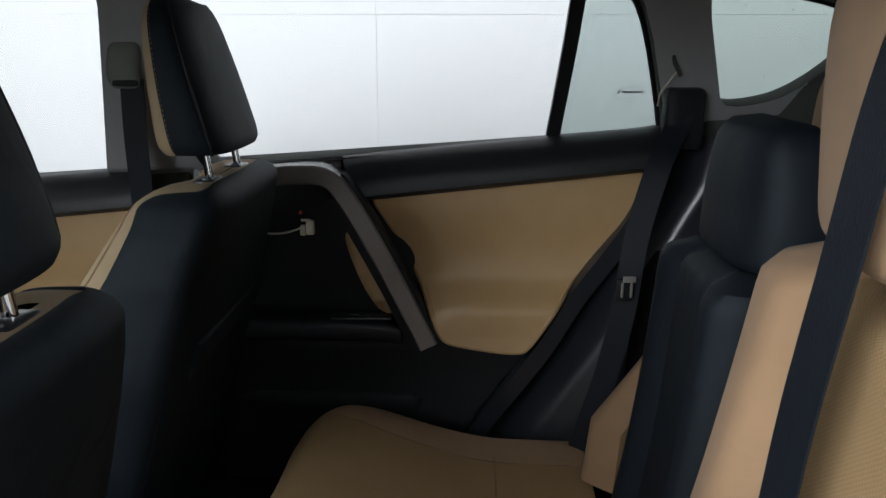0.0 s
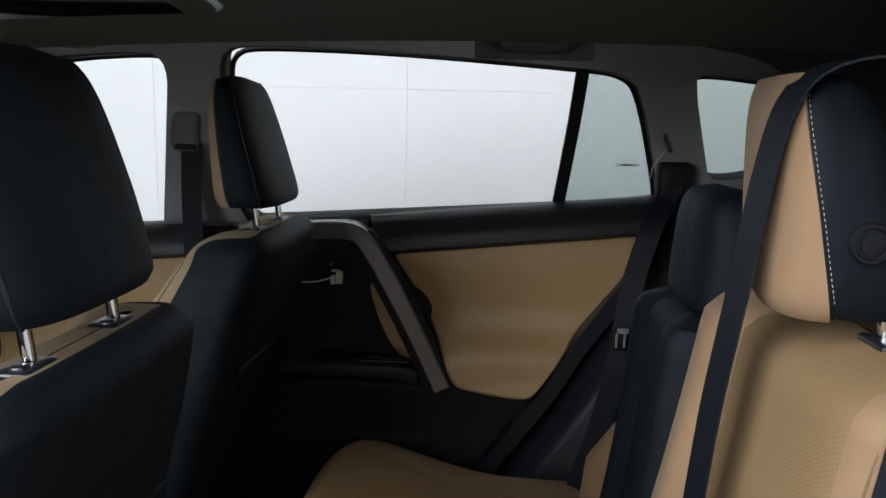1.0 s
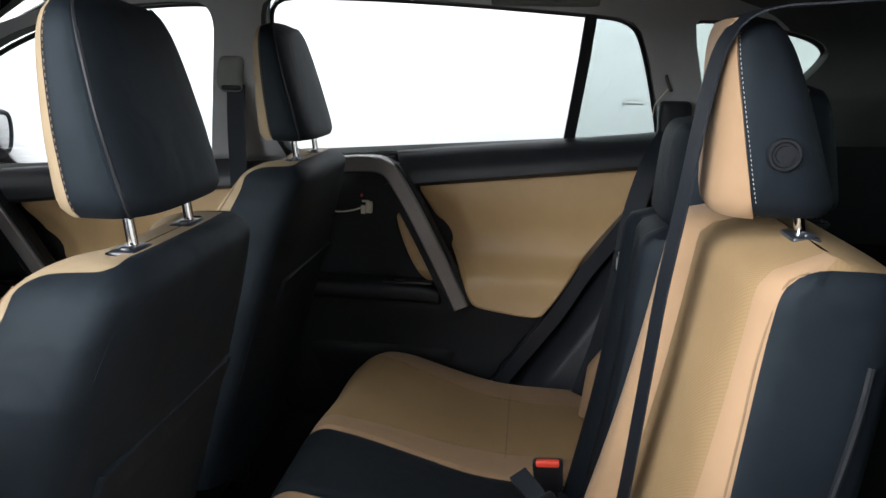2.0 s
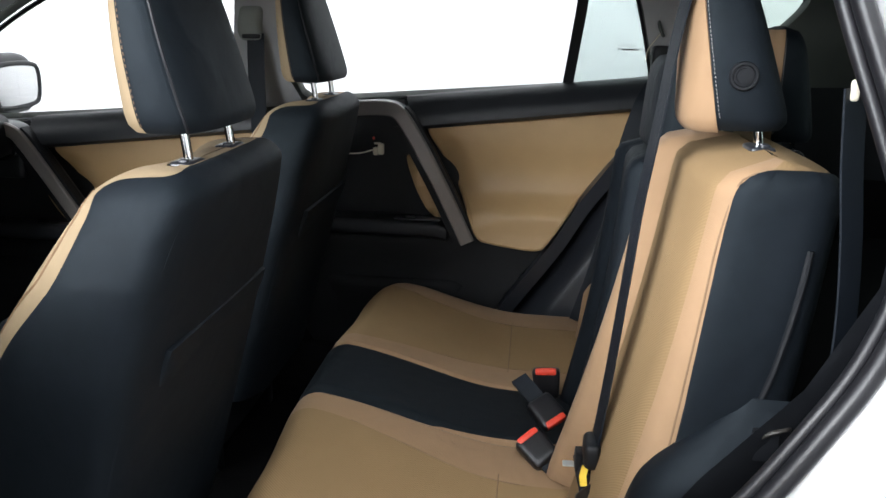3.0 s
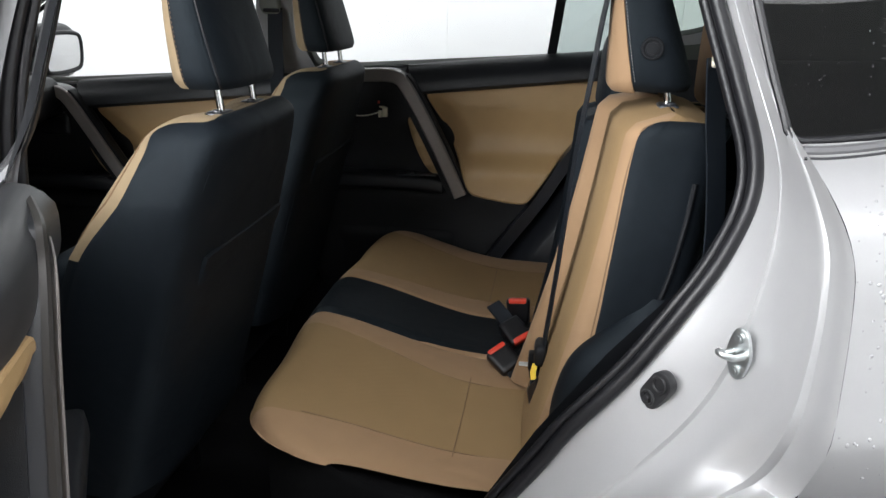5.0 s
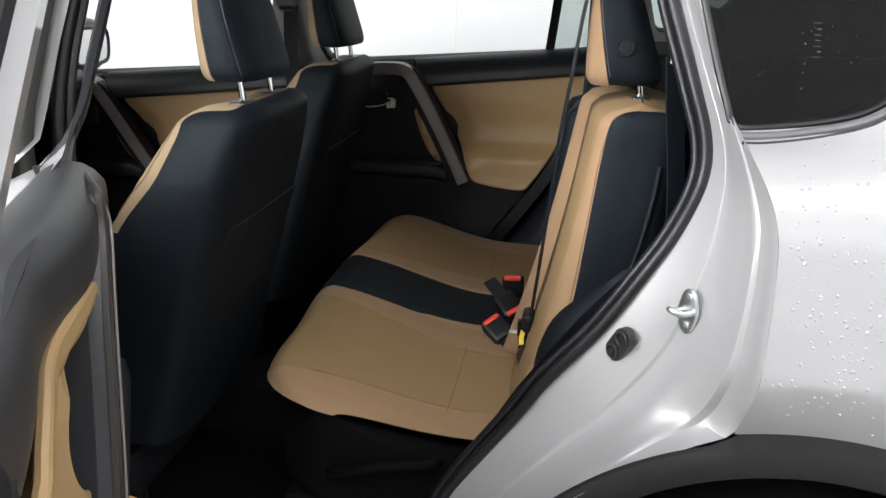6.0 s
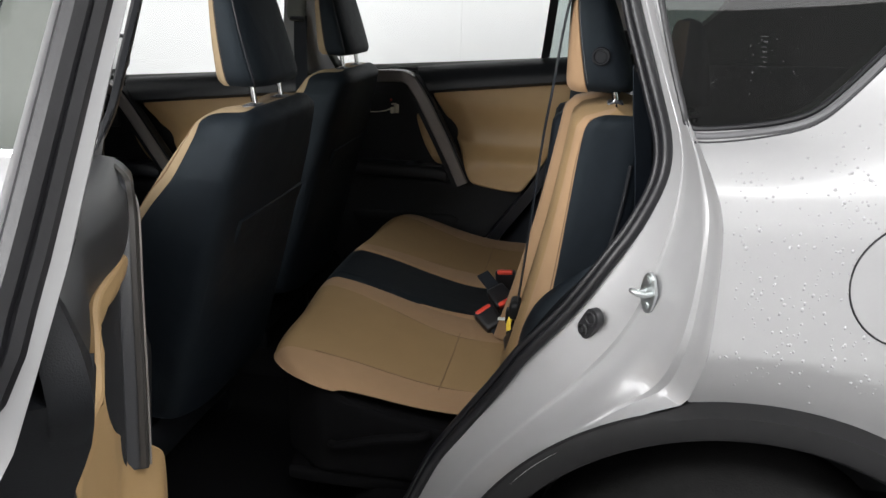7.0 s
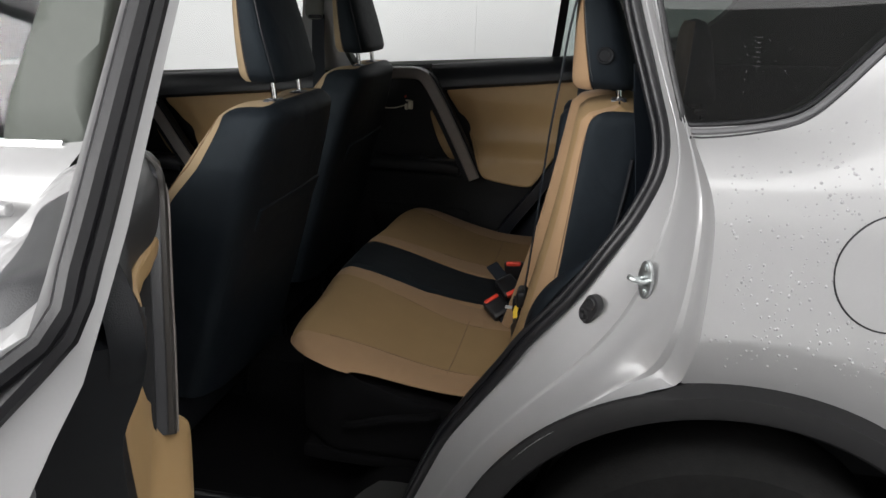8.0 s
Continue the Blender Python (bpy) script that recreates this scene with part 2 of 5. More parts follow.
def cut_panel(outer, holes, fn, step=0.04):
    """A sheet with that outline and holes in (x, z), gridded, and lifted to y = fn(x, z)."""
    bm = bmesh.new()
    for loop in (outer, *holes):
        vs = [bm.verts.new((p[0], 0, p[1])) for p in loop]
        for a, b in zip(vs, vs[1:] + vs[:1]):
            bm.edges.new((a, b))
    bmesh.ops.triangle_fill(bm, use_beauty=True, use_dissolve=False, edges=bm.edges[:], normal=(0, 1, 0))
    for axis in (0, 2):
        lo = min(v.co[axis] for v in bm.verts)
        hi = max(v.co[axis] for v in bm.verts)
        c = lo + step
        while c < hi - 1e-4:
            no, co = [0, 0, 0], [0, 0, 0]
            no[axis], co[axis] = 1, c
            bmesh.ops.bisect_plane(bm, geom=bm.verts[:] + bm.edges[:] + bm.faces[:], dist=1e-5, plane_co=co, plane_no=no)
            c += step
    for v in bm.verts:
        v.co.y = fn(v.co.x, v.co.z)
    return bm


def skin_part(name, outer, holes, fn, step, mat, parent, label="", d=0.016):
    """A curved sheet whose shading follows the slope of fn, not the triangles."""
    bm = cut_panel(outer, holes, fn, step)
    bmesh.ops.remove_doubles(bm, verts=bm.verts[:], dist=1e-5)
    bmesh.ops.recalc_face_normals(bm, faces=bm.faces)
    me = bpy.data.meshes.new(name)
    bm.to_mesh(me)
    bm.free()
    me.materials.append(mat)
    me.shade_smooth()
    side = 1 if sum(p.normal.y * p.area for p in me.polygons) > 0 else -1
    normals = []
    for v in me.vertices:
        x, z = v.co.x, v.co.z
        gx = (fn(x + d, z) - fn(x - d, z)) / (2 * d)
        gz = (fn(x, z + d) - fn(x, z - d)) / (2 * d)
        normals.append(Vector((-gx, 1, -gz)).normalized() * side)
    me.normals_split_custom_set_from_vertices(normals)
    ob = new(name, me)
    ob.parent = parent
    if label:
        ob["label"] = label
    return ob


def thicken(ob, thickness, offset=-1.0, bevel=0.0):
    m = ob.modifiers.new("thickness", "SOLIDIFY")
    m.thickness, m.offset = thickness, offset
    if bevel:
        b = ob.modifiers.new("bevel", "BEVEL")
        b.width, b.segments, b.limit_method, b.angle_limit = bevel, 2, "ANGLE", radians(50)
    return ob


def ring_solid(levels, pick, seg=64, warp=None):
    """A lofted body. levels: (centre, half_width, half_depth, power, bulge); the width lies along y, the depth along x (front is -x).
    pick(j, a, b) names the patch of each face by its level and its place in the ring (a: -1..1 along y, b: 1 front, -1 back). Returns {patch: bmesh}."""
    rows, ab = [], []
    for j, (centre, hw, hd, power, bulge) in enumerate(levels):
        row = []
        for i in range(seg):
            f0 = 2 * math.pi * (i + 0.5) / seg
            f = warp(j / (len(levels) - 1), f0) if warp else f0
            c, s = math.cos(f), math.sin(f)
            a = math.copysign(abs(c) ** (2 / power), c)
            b = math.copysign(abs(s) ** (2 / power), s)
            front = 0.0
            if b > 0:
                front = bulge(a) * min(1, b * 1.4)
            row.append(Vector(centre) + Vector((-b * hd - front, a * hw, 0)))
            if len(ab) < seg:
                c, s = math.cos(f0), math.sin(f0)
                ab.append((math.copysign(abs(c) ** (2 / power), c), math.copysign(abs(s) ** (2 / power), s)))
        rows.append(row)
    made = {}
    for j in range(len(rows) - 1):
        for i in range(seg):
            k = (i + 1) % seg
            a = (ab[i][0] + ab[k][0]) / 2
            b = (ab[i][1] + ab[k][1]) / 2
            key = pick(j / (len(rows) - 1), a, b)
            bm, seen = made.setdefault(key, (bmesh.new(), {}))
            quad = []
            for jj, ii in ((j, i), (j, k), (j + 1, k), (j + 1, i)):
                if (jj, ii) not in seen:
                    seen[jj, ii] = bm.verts.new(rows[jj][ii])
                quad.append(seen[jj, ii])
            bm.faces.new(quad)
    return {k: v[0] for k, v in made.items()}, rows, ab


def surface_patch(rows, outline, lift, step=0.8):
    """A panel on a lofted body: outline in (column, level) of its rows, raised by lift along the surface's normal."""
    bm = cut_panel(outline, [], lambda x, z: 0, step)
    seg = len(rows[0])

    def at(u, w):
        w = min(max(w, 0.0), len(rows) - 1.001)
        i, j = int(math.floor(u)), int(w)
        du, dw = u - i, w - j
        lo = rows[j][i % seg].lerp(rows[j][(i + 1) % seg], du)
        hi = rows[j + 1][i % seg].lerp(rows[j + 1][(i + 1) % seg], du)
        return lo.lerp(hi, dw)

    for v in bm.verts:
        u, w = v.co.x, v.co.z
        p = at(u, w)
        n = (at(u + 0.4, w) - at(u - 0.4, w)).cross(at(u, w + 0.4) - at(u, w - 0.4))
        v.co = p + n.normalized() * lift
    return bm, at


def flat_bar(points, width_dir, width, thick):
    """A ribbon with thickness along points (belts); width_dir: one vector, or one for each point."""
    pts = [Vector(p) for p in points]
    rows = []
    for i, p in enumerate(pts):
        d = (pts[min(i + 1, len(pts) - 1)] - pts[max(i - 1, 0)]).normalized()
        w = Vector(width_dir[i] if isinstance(width_dir, list) else width_dir)
        w = (w - d * w.dot(d)).normalized()
        nrm = d.cross(w).normalized()
        rows.append([p + w * (width / 2) + nrm * thick / 2, p - w * (width / 2) + nrm * thick / 2, p - w * (width / 2) - nrm * thick / 2, p + w * (width / 2) - nrm * thick / 2])
    return mesh_from(rows, closed=True, cap=True)


def stitches(points, length, gap, r, offset):
    """Short threads along a line, lifted by offset."""
    total = sum((Vector(b) - Vector(a)).length for a, b in zip(points, points[1:]))
    n = max(2, int(total / (length + gap)))
    pts = spline(points, n * 4 + 1)
    bms = []
    for i in range(n):
        a, b = pts[i * 4] + Vector(offset), pts[i * 4 + 2] + Vector(offset)
        bms.append(tube([a, (a + b) / 2 + Vector(offset) * 0.3, b], r, 5))
    return merge(*bms)


# ---- the booth ----
def room_box(name, size, centre, mat):
    bm = bmesh.new()
    bmesh.ops.create_cube(bm, size=1.0)
    for v in bm.verts:
        v.co = Vector([v.co[k] * size[k] + centre[k] for k in range(3)])
    ob = part(name, bm, mat, smooth=False)
    return tagged(ob, kind="structure")


tagged(room_box("floor", (13, 8.6, 0.1), (0, -1.0, FLOOR - 0.05), FLOOR_GREY), "smooth grey painted booth floor", "floor")
tagged(room_box("ceiling", (13, 8.6, 0.1), (0, -1.0, 3.4), WALL_WHITE), "white booth ceiling with long soft lights", "ceiling")
wall_e = tagged(room_box("wall_east", (13, 0.1, 3.6), (0, 2.72, 1.6), WALL_WHITE), "white panelled booth wall with fine joints", "wall")
tagged(room_box("wall_west", (13, 0.1, 3.6), (0, -5.2, 1.6), WALL_WHITE), "white panelled booth wall", "wall")
tagged(room_box("wall_north", (0.1, 8.6, 3.6), (-6.4, -1.0, 1.6), WALL_WHITE), "white booth end wall", "wall")
tagged(room_box("wall_south", (0.1, 8.6, 3.6), (6.4, -1.0, 1.6), WALL_WHITE), "white booth end wall", "wall")
# the wall's cladding panels, each with its own edges
for xa, xb in ((-4.2, -2.9), (-2.9, -1.66), (-1.66, -0.42), (-0.42, 0.82), (0.82, 2.06), (2.06, 3.3)):
    for za, zb in ((FLOOR, 1.42), (1.42, 3.3)):
        w, h = xb - xa - 0.0004, zb - za - 0.0004
        p = part("panel", rbox((w, 0.012, h), 0.0011, ((xa + xb) / 2, 2.664 + 0.0015 * ((xa * 7 + za * 5) % 1), (za + zb) / 2), 1), WALL_WHITE, wall_e)

# ---- car geometry ----
ARCH = (0.61, 0.25)


def raw_skin(x, z):
    line = 1.128 + 0.078 * min(0.0, x - 0.5) + 0.85 * max(0.0, x - 0.60) ** 1.15
    crease = min(1.056, line - 0.06)
    if z <= crease:
        w = float(np.interp(z + 1.056 - crease, [0.25, 0.45, 0.62, 0.70, 0.745, 0.785, 0.82, 0.86, 0.95, 1.008, 1.056], [0.84, 0.862, 0.875, 0.881, 0.885, 0.887, 0.886, 0.879, 0.867, 0.861, 0.842]))
    elif z <= line:
        s, rise = line - crease, z - crease
        a = max(0.0585 / s, 0.52)
        w = 0.842 - a * rise - (0.130 - a * s) * (rise / s) ** 3
    else:
        w = 0.712 - 0.34 * (z - line)
    if x > 0.6:
        w -= 0.075 * ((x - 0.6) / 0.7) ** 2
    if x < -1.3:
        w -= 0.10 * ((x + 1.3) / 1.0) ** 2
    return w


SX, SZ = np.arange(-3.0, 1.7, 0.02), np.arange(0.05, 1.66, 0.005)
table = np.array([[raw_skin(x, z) for z in SZ] for x in SX])


def blur(a, cells):
    reach = int(3 * cells + 0.5)
    k = np.exp(-0.5 * (np.arange(-reach, reach + 1) / cells) ** 2)
    k /= k.sum()
    pad = np.pad(a, ((0, 0), (reach, reach)), mode="edge")
    return np.array([np.convolve(r, k, "valid") for r in pad])


SKIN_TABLE = blur(blur(table, 1.5).T, 3).T


def skin(x, z):
    """Half width of the body at (x, z): the shoulder follows the rising window line."""
    u = min(max((x - SX[0]) / 0.02, 0), len(SX) - 1.001)
    v = min(max((z - SZ[0]) / 0.005, 0), len(SZ) - 1.001)
    i, j = int(u), int(v)
    u, v = u - i, v - j
    w = float((SKIN_TABLE[i, j] * (1 - v) + SKIN_TABLE[i, j + 1] * v) * (1 - u) + (SKIN_TABLE[i + 1, j] * (1 - v) + SKIN_TABLE[i + 1, j + 1] * v) * u)
    # the arch flare turns under inside a crisp crease
    r = math.hypot(x - ARCH[0], z - ARCH[1])
    return w - 0.30 * max(0.0, 0.566 - max(r, 0.47)) * smoothstep(0.40, 0.47, x) * smoothstep(0.45, 0.6, z)


def glass_y(z):
    return 0.775 - 0.35 * (z - 1.1)


REAR_DOOR_WINDOW = [(-0.60, 1.042), (-0.45, 1.052), (0.16, 1.098), (0.386, 1.120), (0.392, 1.13), (0.325, 1.36), (0.285, 1.398), (0.19, 1.408), (-0.205, 1.434), (-0.50, 1.440), (-0.56, 1.43), (-0.578, 1.38)]
FRONT_WINDOW = [(-0.81, 1.0165), (-0.766, 1.020), (-0.756, 1.062), (-0.70, 1.33), (-0.692, 1.37), (-0.697, 1.405), (-0.727, 1.424), (-0.961, 1.408), (-1.15, 1.365), (-1.35, 1.285), (-1.62, 1.13), (-1.80, 1.0), (-1.80, 0.955), (-1.72, 0.950)]
QUARTER_WINDOW = [(0.430, 1.385), (0.446, 1.402), (0.586, 1.389), (0.690, 1.368), (0.735, 1.345), (0.742, 1.318), (0.690, 1.251), (0.624, 1.201), (0.57, 1.182), (0.508, 1.175), (0.489, 1.19), (0.481, 1.217)]


def offset_loop(loop, d):
    """The loop moved outwards by d."""
    out = []
    n = len(loop)
    cx = sum(p[0] for p in loop) / n
    area = sum(loop[i][0] * loop[(i + 1) % n][1] - loop[(i + 1) % n][0] * loop[i][1] for i in range(n))
    sg = 1 if area > 0 else -1
    for i in range(n):
        a, b, c = Vector(loop[i - 1]), Vector(loop[i]), Vector(loop[(i + 1) % n])
        t = (b - a).normalized() + (c - b).normalized()
        t = t.normalized() if t.length > 1e-6 else (c - b).normalized()
        out.append((b.x + t.y * d * sg, b.y - t.x * d * sg))
    return out


def arch_points(r, a0, a1, n=24, centre=ARCH):
    return [(centre[0] + r * math.cos(radians(a0 + (a1 - a0) * i / n)), centre[1] + r * math.sin(radians(a0 + (a1 - a0) * i / n))) for i in range(n + 1)]


car = thing("car_body", "pearl white sport utility car body with water drops", "car")
QEDGE = [(0.380, 1.43), (0.410, 1.321), (0.448, 1.205), (0.470, 1.150), (0.496, 1.091), (0.519, 1.030), (0.526, 0.965), (0.526, 0.88), (0.522, 0.807), (0.508, 0.722)]
q_outline = [(p.x, p.y) for p in spline([(*p, 0) for p in QEDGE], 40)] + arch_points(0.48, 101, 8) + [(1.13, 0.33), (1.36, 0.40), (1.40, 0.75), (1.38, 1.0), (1.30, 1.12), (1.12, 1.40), (0.95, 1.46)]
QGLASS_OUT = [(p.x, p.y) for p in spline([(0.398, 1.405, 0), (0.424, 1.30, 0), (0.452, 1.20, 0), (0.470, 1.145, 0), (0.4745, 1.131, 0), (0.487, 1.126, 0), (0.55, 1.132, 0), (0.61, 1.144, 0), (0.655, 1.163, 0), (0.700, 1.203, 0), (0.77, 1.280, 0), (0.83, 1.338, 0), (0.835, 1.37, 0), (0.80, 1.392, 0), (0.62, 1.415, 0), (0.43, 1.425, 0)], 90, True)]
skin_part("quarter_panel", q_outline, [QGLASS_OUT], lambda x, z: -skin(x, z), 0.011, WHITE_PAINT, car, "pearl white rear quarter panel", 0.005)
# quarter glass, its black gasket and bright strip
def quarter_y(x, z):
    return -(skin(x, 1.385) + 0.34 * (1.385 - z)) + 0.010


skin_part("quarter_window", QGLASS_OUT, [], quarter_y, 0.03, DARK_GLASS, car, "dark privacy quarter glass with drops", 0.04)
gasket = [(p[0], -skin(*p) - 0.002, p[1]) for p in QGLASS_OUT]
part("gasket", tube([Vector(p) for p in spline(gasket, 110, True)], 0.0052, 8, True), RUBBER, car)
strip = [p for p in offset_loop(QGLASS_OUT, 0.0085) if p[1] < 1.36 and p[0] > 0.478]
strip.sort(key=lambda p: p[0])
part("bright_strip", tube(spline([(x, -skin(x, z) - 0.004, z) for x, z in strip], 50), 0.0064, 8), material("satin_strip", (0.14, 0.14, 0.145), 0.45, 0.3, 0.06, 60), car, "grey satin window strip")
gap = sorted((p for p in offset_loop(QGLASS_OUT, 0.0150) if p[1] < 1.36 and p[0] > 0.480), key=lambda p: p[0])
part("strip_gap", tube(spline([(x, -skin(x, z) - 0.0004, z) for x, z in gap], 50), 0.0022, 6), RUBBER, car)

# door aperture: the painted jamb lofted from the seal line to the panel edge
SEAL = [(0.356, -0.56, 1.43), (0.380, -0.594, 1.319), (0.427, -0.636, 1.181), (0.453, -0.658, 1.098), (0.452, -0.672, 1.035), (0.421, -0.692, 0.965), (0.380, -0.704, 0.898), (0.318, -0.710, 0.80), (0.240, -0.710, 0.70), (0.200, -0.710, 0.637), (0.106, -0.71, 0.50), (0.072, -0.71, 0.44), (0.010, -0.70, 0.29)]
EDGE = [(x, -skin(x, z) + 0.0015, z) for x, z in QEDGE] + [(0.43, -0.882, 0.697), (0.27, -0.895, 0.588), (0.135, -0.885, 0.40)]
NJ = 60
sa, ea = spline(SEAL, NJ), spline(EDGE, NJ)
soft = []
for i in range(NJ):
    near = [(math.exp(-0.5 * (k / 5) ** 2), ea[min(max(i + k, 0), NJ - 1)]) for k in range(-12, 13)]
    soft.append(sum((p * g for g, p in near), Vector()) / sum(g for g, p in near))
rows = []
for i in range(NJ):
    s, e = sa[i], ea[i]
    row = [s + (Vector((-0.08, -0.6, 0.8)) - s).normalized() * 0.003 + Vector((0, 0.025, 0))]
    for k in range(49):
        u = k / 48
        p = s.lerp(soft[i].lerp(e, smoothstep(0.70, 1.0, u)), u)
        # a shallow hollow, one crisp fold, and the hem beside the panel's edge
        deep = 0.020 * math.sin(math.pi * min(1, u * 1.02)) ** 0.9 + 0.007 * smoothstep(0.50, 0.54, u) * smoothstep(0.80, 0.62, u) + 0.006 * smoothstep(0.86, 0.885, u) * smoothstep(0.97, 0.93, u) - 0.004 * smoothstep(0.80, 0.85, u) * smoothstep(0.89, 0.87, u)
        width = min(1, (e - s).length / 0.16) * (1 - 0.55 * smoothstep(36, 52, i))
        p.y += deep * width
        row.append(p)
    rows.append(row)
part("door_jamb", mesh_from(rows), WHITE_PAINT, car, "pearl white painted door jamb")

# the rubber seal round the door aperture
seal_path = spline(SEAL + [(-0.015, -0.69, 0.22), (-0.07, -0.68, 0.19), (-0.30, -0.665, 0.185), (-0.56, -0.665, 0.19), (-0.60, -0.665, 0.25), (-0.605, -0.665, 0.6), (-0.605, -0.66, 1.05), (-0.575, -0.60, 1.30), (-0.54, -0.565, 1.425), (-0.50, -0.553, 1.448), (-0.1, -0.55, 1.452), (0.30, -0.55, 1.445)], 220, True)
seal = thing("door_seal", "black rubber weather seal round the door opening", "weather seal")
centre = Vector((-0.08, -0.6, 0.8))
part("bulb", tube([p + (centre - p).normalized() * (-0.001 + 0.003 * smoothstep(0.92, 1.06, p.z)) + Vector((0, -0.008, 0)) for p in seal_path], 0.0104, 12, True, 1.0, (0, 1, 0)), RUBBER, seal)
part("lip", tube([p + (centre - p).normalized() * (0.0125 + 0.004 * smoothstep(0.92, 1.06, p.z)) + Vector((0, 0.002, 0)) for p in seal_path], 0.0078, 10, True, 1.0, (0, 1, 0)), RUBBER, seal)

# wheel arch cladding
rows = []
for i in range(61):
    a = radians(172 - i * 180 / 60)
    row = []
    for k, (r, dy) in enumerate([(0.4815, 0.006), (0.480, -0.002), (0.472, -0.008), (0.452, -0.012), (0.436, -0.010), (0.430, -0.002), (0.429, 0.06)]):
        x = ARCH[0] + r * math.cos(a) * (1.03 if math.cos(a) < 0 else 1.0)
        z = ARCH[1] + r * math.sin(a)
        y = -max(skin(x, z), 0.886) + dy
        if k < 2:
            y += (-skin(x, z) + (0.004 if k == 0 else -0.003) - y) * smoothstep(0.485, 0.515, x)
        row.append((x, y, z))
    rows.append(row)
part("arch_cladding", mesh_from(rows), CLADDING, car, "matt dark grey wheel arch cladding")
# wheel well
rows = []
for i in range(41):
    a = radians(185 - i * 190 / 40)
    rows.append([(ARCH[0] + 0.437 * math.cos(a), y, ARCH[1] + 0.437 * math.sin(a)) for y in (-0.86, -0.7, -0.5, -0.42)])
part("wheel_liner", mesh_from(rows), BLACK_PLASTIC, car)
bm = bmesh.new()
bmesh.ops.create_circle(bm, cap_ends=True, radius=0.445, segments=40, matrix=Matrix.Translation((ARCH[0], -0.42, ARCH[1])) @ Matrix.Rotation(radians(90), 4, "X"))
part("wheel_well", bm, CARPET, car)


def make_wheel(x, side):
    wheel = thing("wheel", "black tyre on a dark alloy rim under the wheel arch", "wheel", "road wheels")
    rows = []
    for i in range(49):
        a = 2 * math.pi * i / 48
        row = []
        for r, y in [(0.235, -0.09), (0.29, -0.108), (0.335, -0.105), (0.352, -0.085), (0.358, -0.04), (0.358, 0.04), (0.352, 0.085), (0.335, 0.105), (0.235, 0.09)]:
            row.append((r * math.cos(a), y, r * math.sin(a)))
        rows.append(row)
    part("tyre", mesh_from(rows), TYRE, wheel)
    bms = [tube([(0, -0.05, 0), (0, 0.05, 0)], 0.065, 24)]
    for k in range(5):
        a = 2 * math.pi * k / 5
        bms.append(tube([(0.04 * math.cos(a), -0.06, 0.04 * math.sin(a)), (0.24 * math.cos(a), -0.075, 0.24 * math.sin(a))], [0.035, 0.024], 8))
    part("rim", merge(*bms), SILVER_TRIM, wheel)
    wheel.matrix_basis = Matrix.Translation((x, side * 0.79, 0.248)) @ Matrix.Rotation(0 if side < 0 else math.pi, 4, "Z")


for wx in (ARCH[0], ARCH[0] - 2.66):
    for sd in (-1, 1):
        make_wheel(wx, sd)

# fuel flap: a round seam in the panel and a thin lid
fc = (0.792, 0.942)
ring = [(fc[0] + 0.088 * math.cos(2 * math.pi * i / 48), fc[1] + 0.089 * math.sin(2 * math.pi * i / 48)) for i in range(48)]
flap = skin_part("fuel_flap", ring, [], lambda x, z: -skin(x, z) - 0.0012, 0.02, WHITE_PAINT, car, "round pearl white fuel flap")
part("fuel_flap_gap", tube([(x, -skin(x, z) - 0.0003, z) for x, z in ring], 0.0017, 6, True), RUBBER, flap)

# outer skin of the other side, and the nose, roof and tail that close the car
right_outline = arch_points(0.48, 172, 8) + [(1.13, 0.30), (1.36, 0.40), (1.40, 0.75), (1.38, 1.0), (1.30, 1.12), (1.12, 1.40), (0.95, 1.46), (0.3, 1.47), (-0.6, 1.47), (-0.95, 1.45), (-1.35, 1.33), (-1.90, 1.02), (-2.6, 0.90), (-2.72, 0.7), (-2.68, 0.33)] + [(-2.50, 0.30)] + arch_points(0.44, 172, 8, 24, (ARCH[0] - 2.66, ARCH[1])) + [(-1.60, 0.20), (0.12, 0.20)]
o = part("far_side_panel", cut_panel(right_outline, [chaikin(REAR_DOOR_WINDOW, 1), chaikin(FRONT_WINDOW, 1), chaikin(QUARTER_WINDOW, 1)], lambda x, z: skin(x, z), 0.06), WHITE_PAINT, car, "pearl white far body side")
left_outline = [(-0.60, 0.22), (-0.612, 0.6), (-0.61, 1.02), (-0.585, 1.20), (-0.555, 1.36), (-0.535, 1.44), (-0.95, 1.43), (-1.35, 1.33), (-1.90, 1.02), (-2.6, 0.90), (-2.72, 0.7), (-2.68, 0.33), (-2.50, 0.30)] + arch_points(0.44, 172, 8, 24, (ARCH[0] - 2.66, ARCH[1])) + [(-1.60, 0.20)]
LEFT_FRONT_WINDOW = [(-0.668, 1.032), (-0.60, 1.28), (-0.578, 1.38), (-0.60, 1.40), (-0.80, 1.405), (-0.961, 1.395), (-1.22, 1.31), (-1.50, 1.13), (-1.66, 1.0), (-1.665, 0.965), (-1.62, 0.958)]
door = thing("front_door", "closed pearl white front door with a bright window strip", "car door")
skin_part("outer_skin", left_outline, [LEFT_FRONT_WINDOW], lambda x, z: -skin(x, z), 0.05, WHITE_PAINT, door, "pearl white door skin")
part("window", cut_panel(LEFT_FRONT_WINDOW, [], lambda x, z: -skin(x, z) + 0.014, 0.08), CLEAR_GLASS, door)
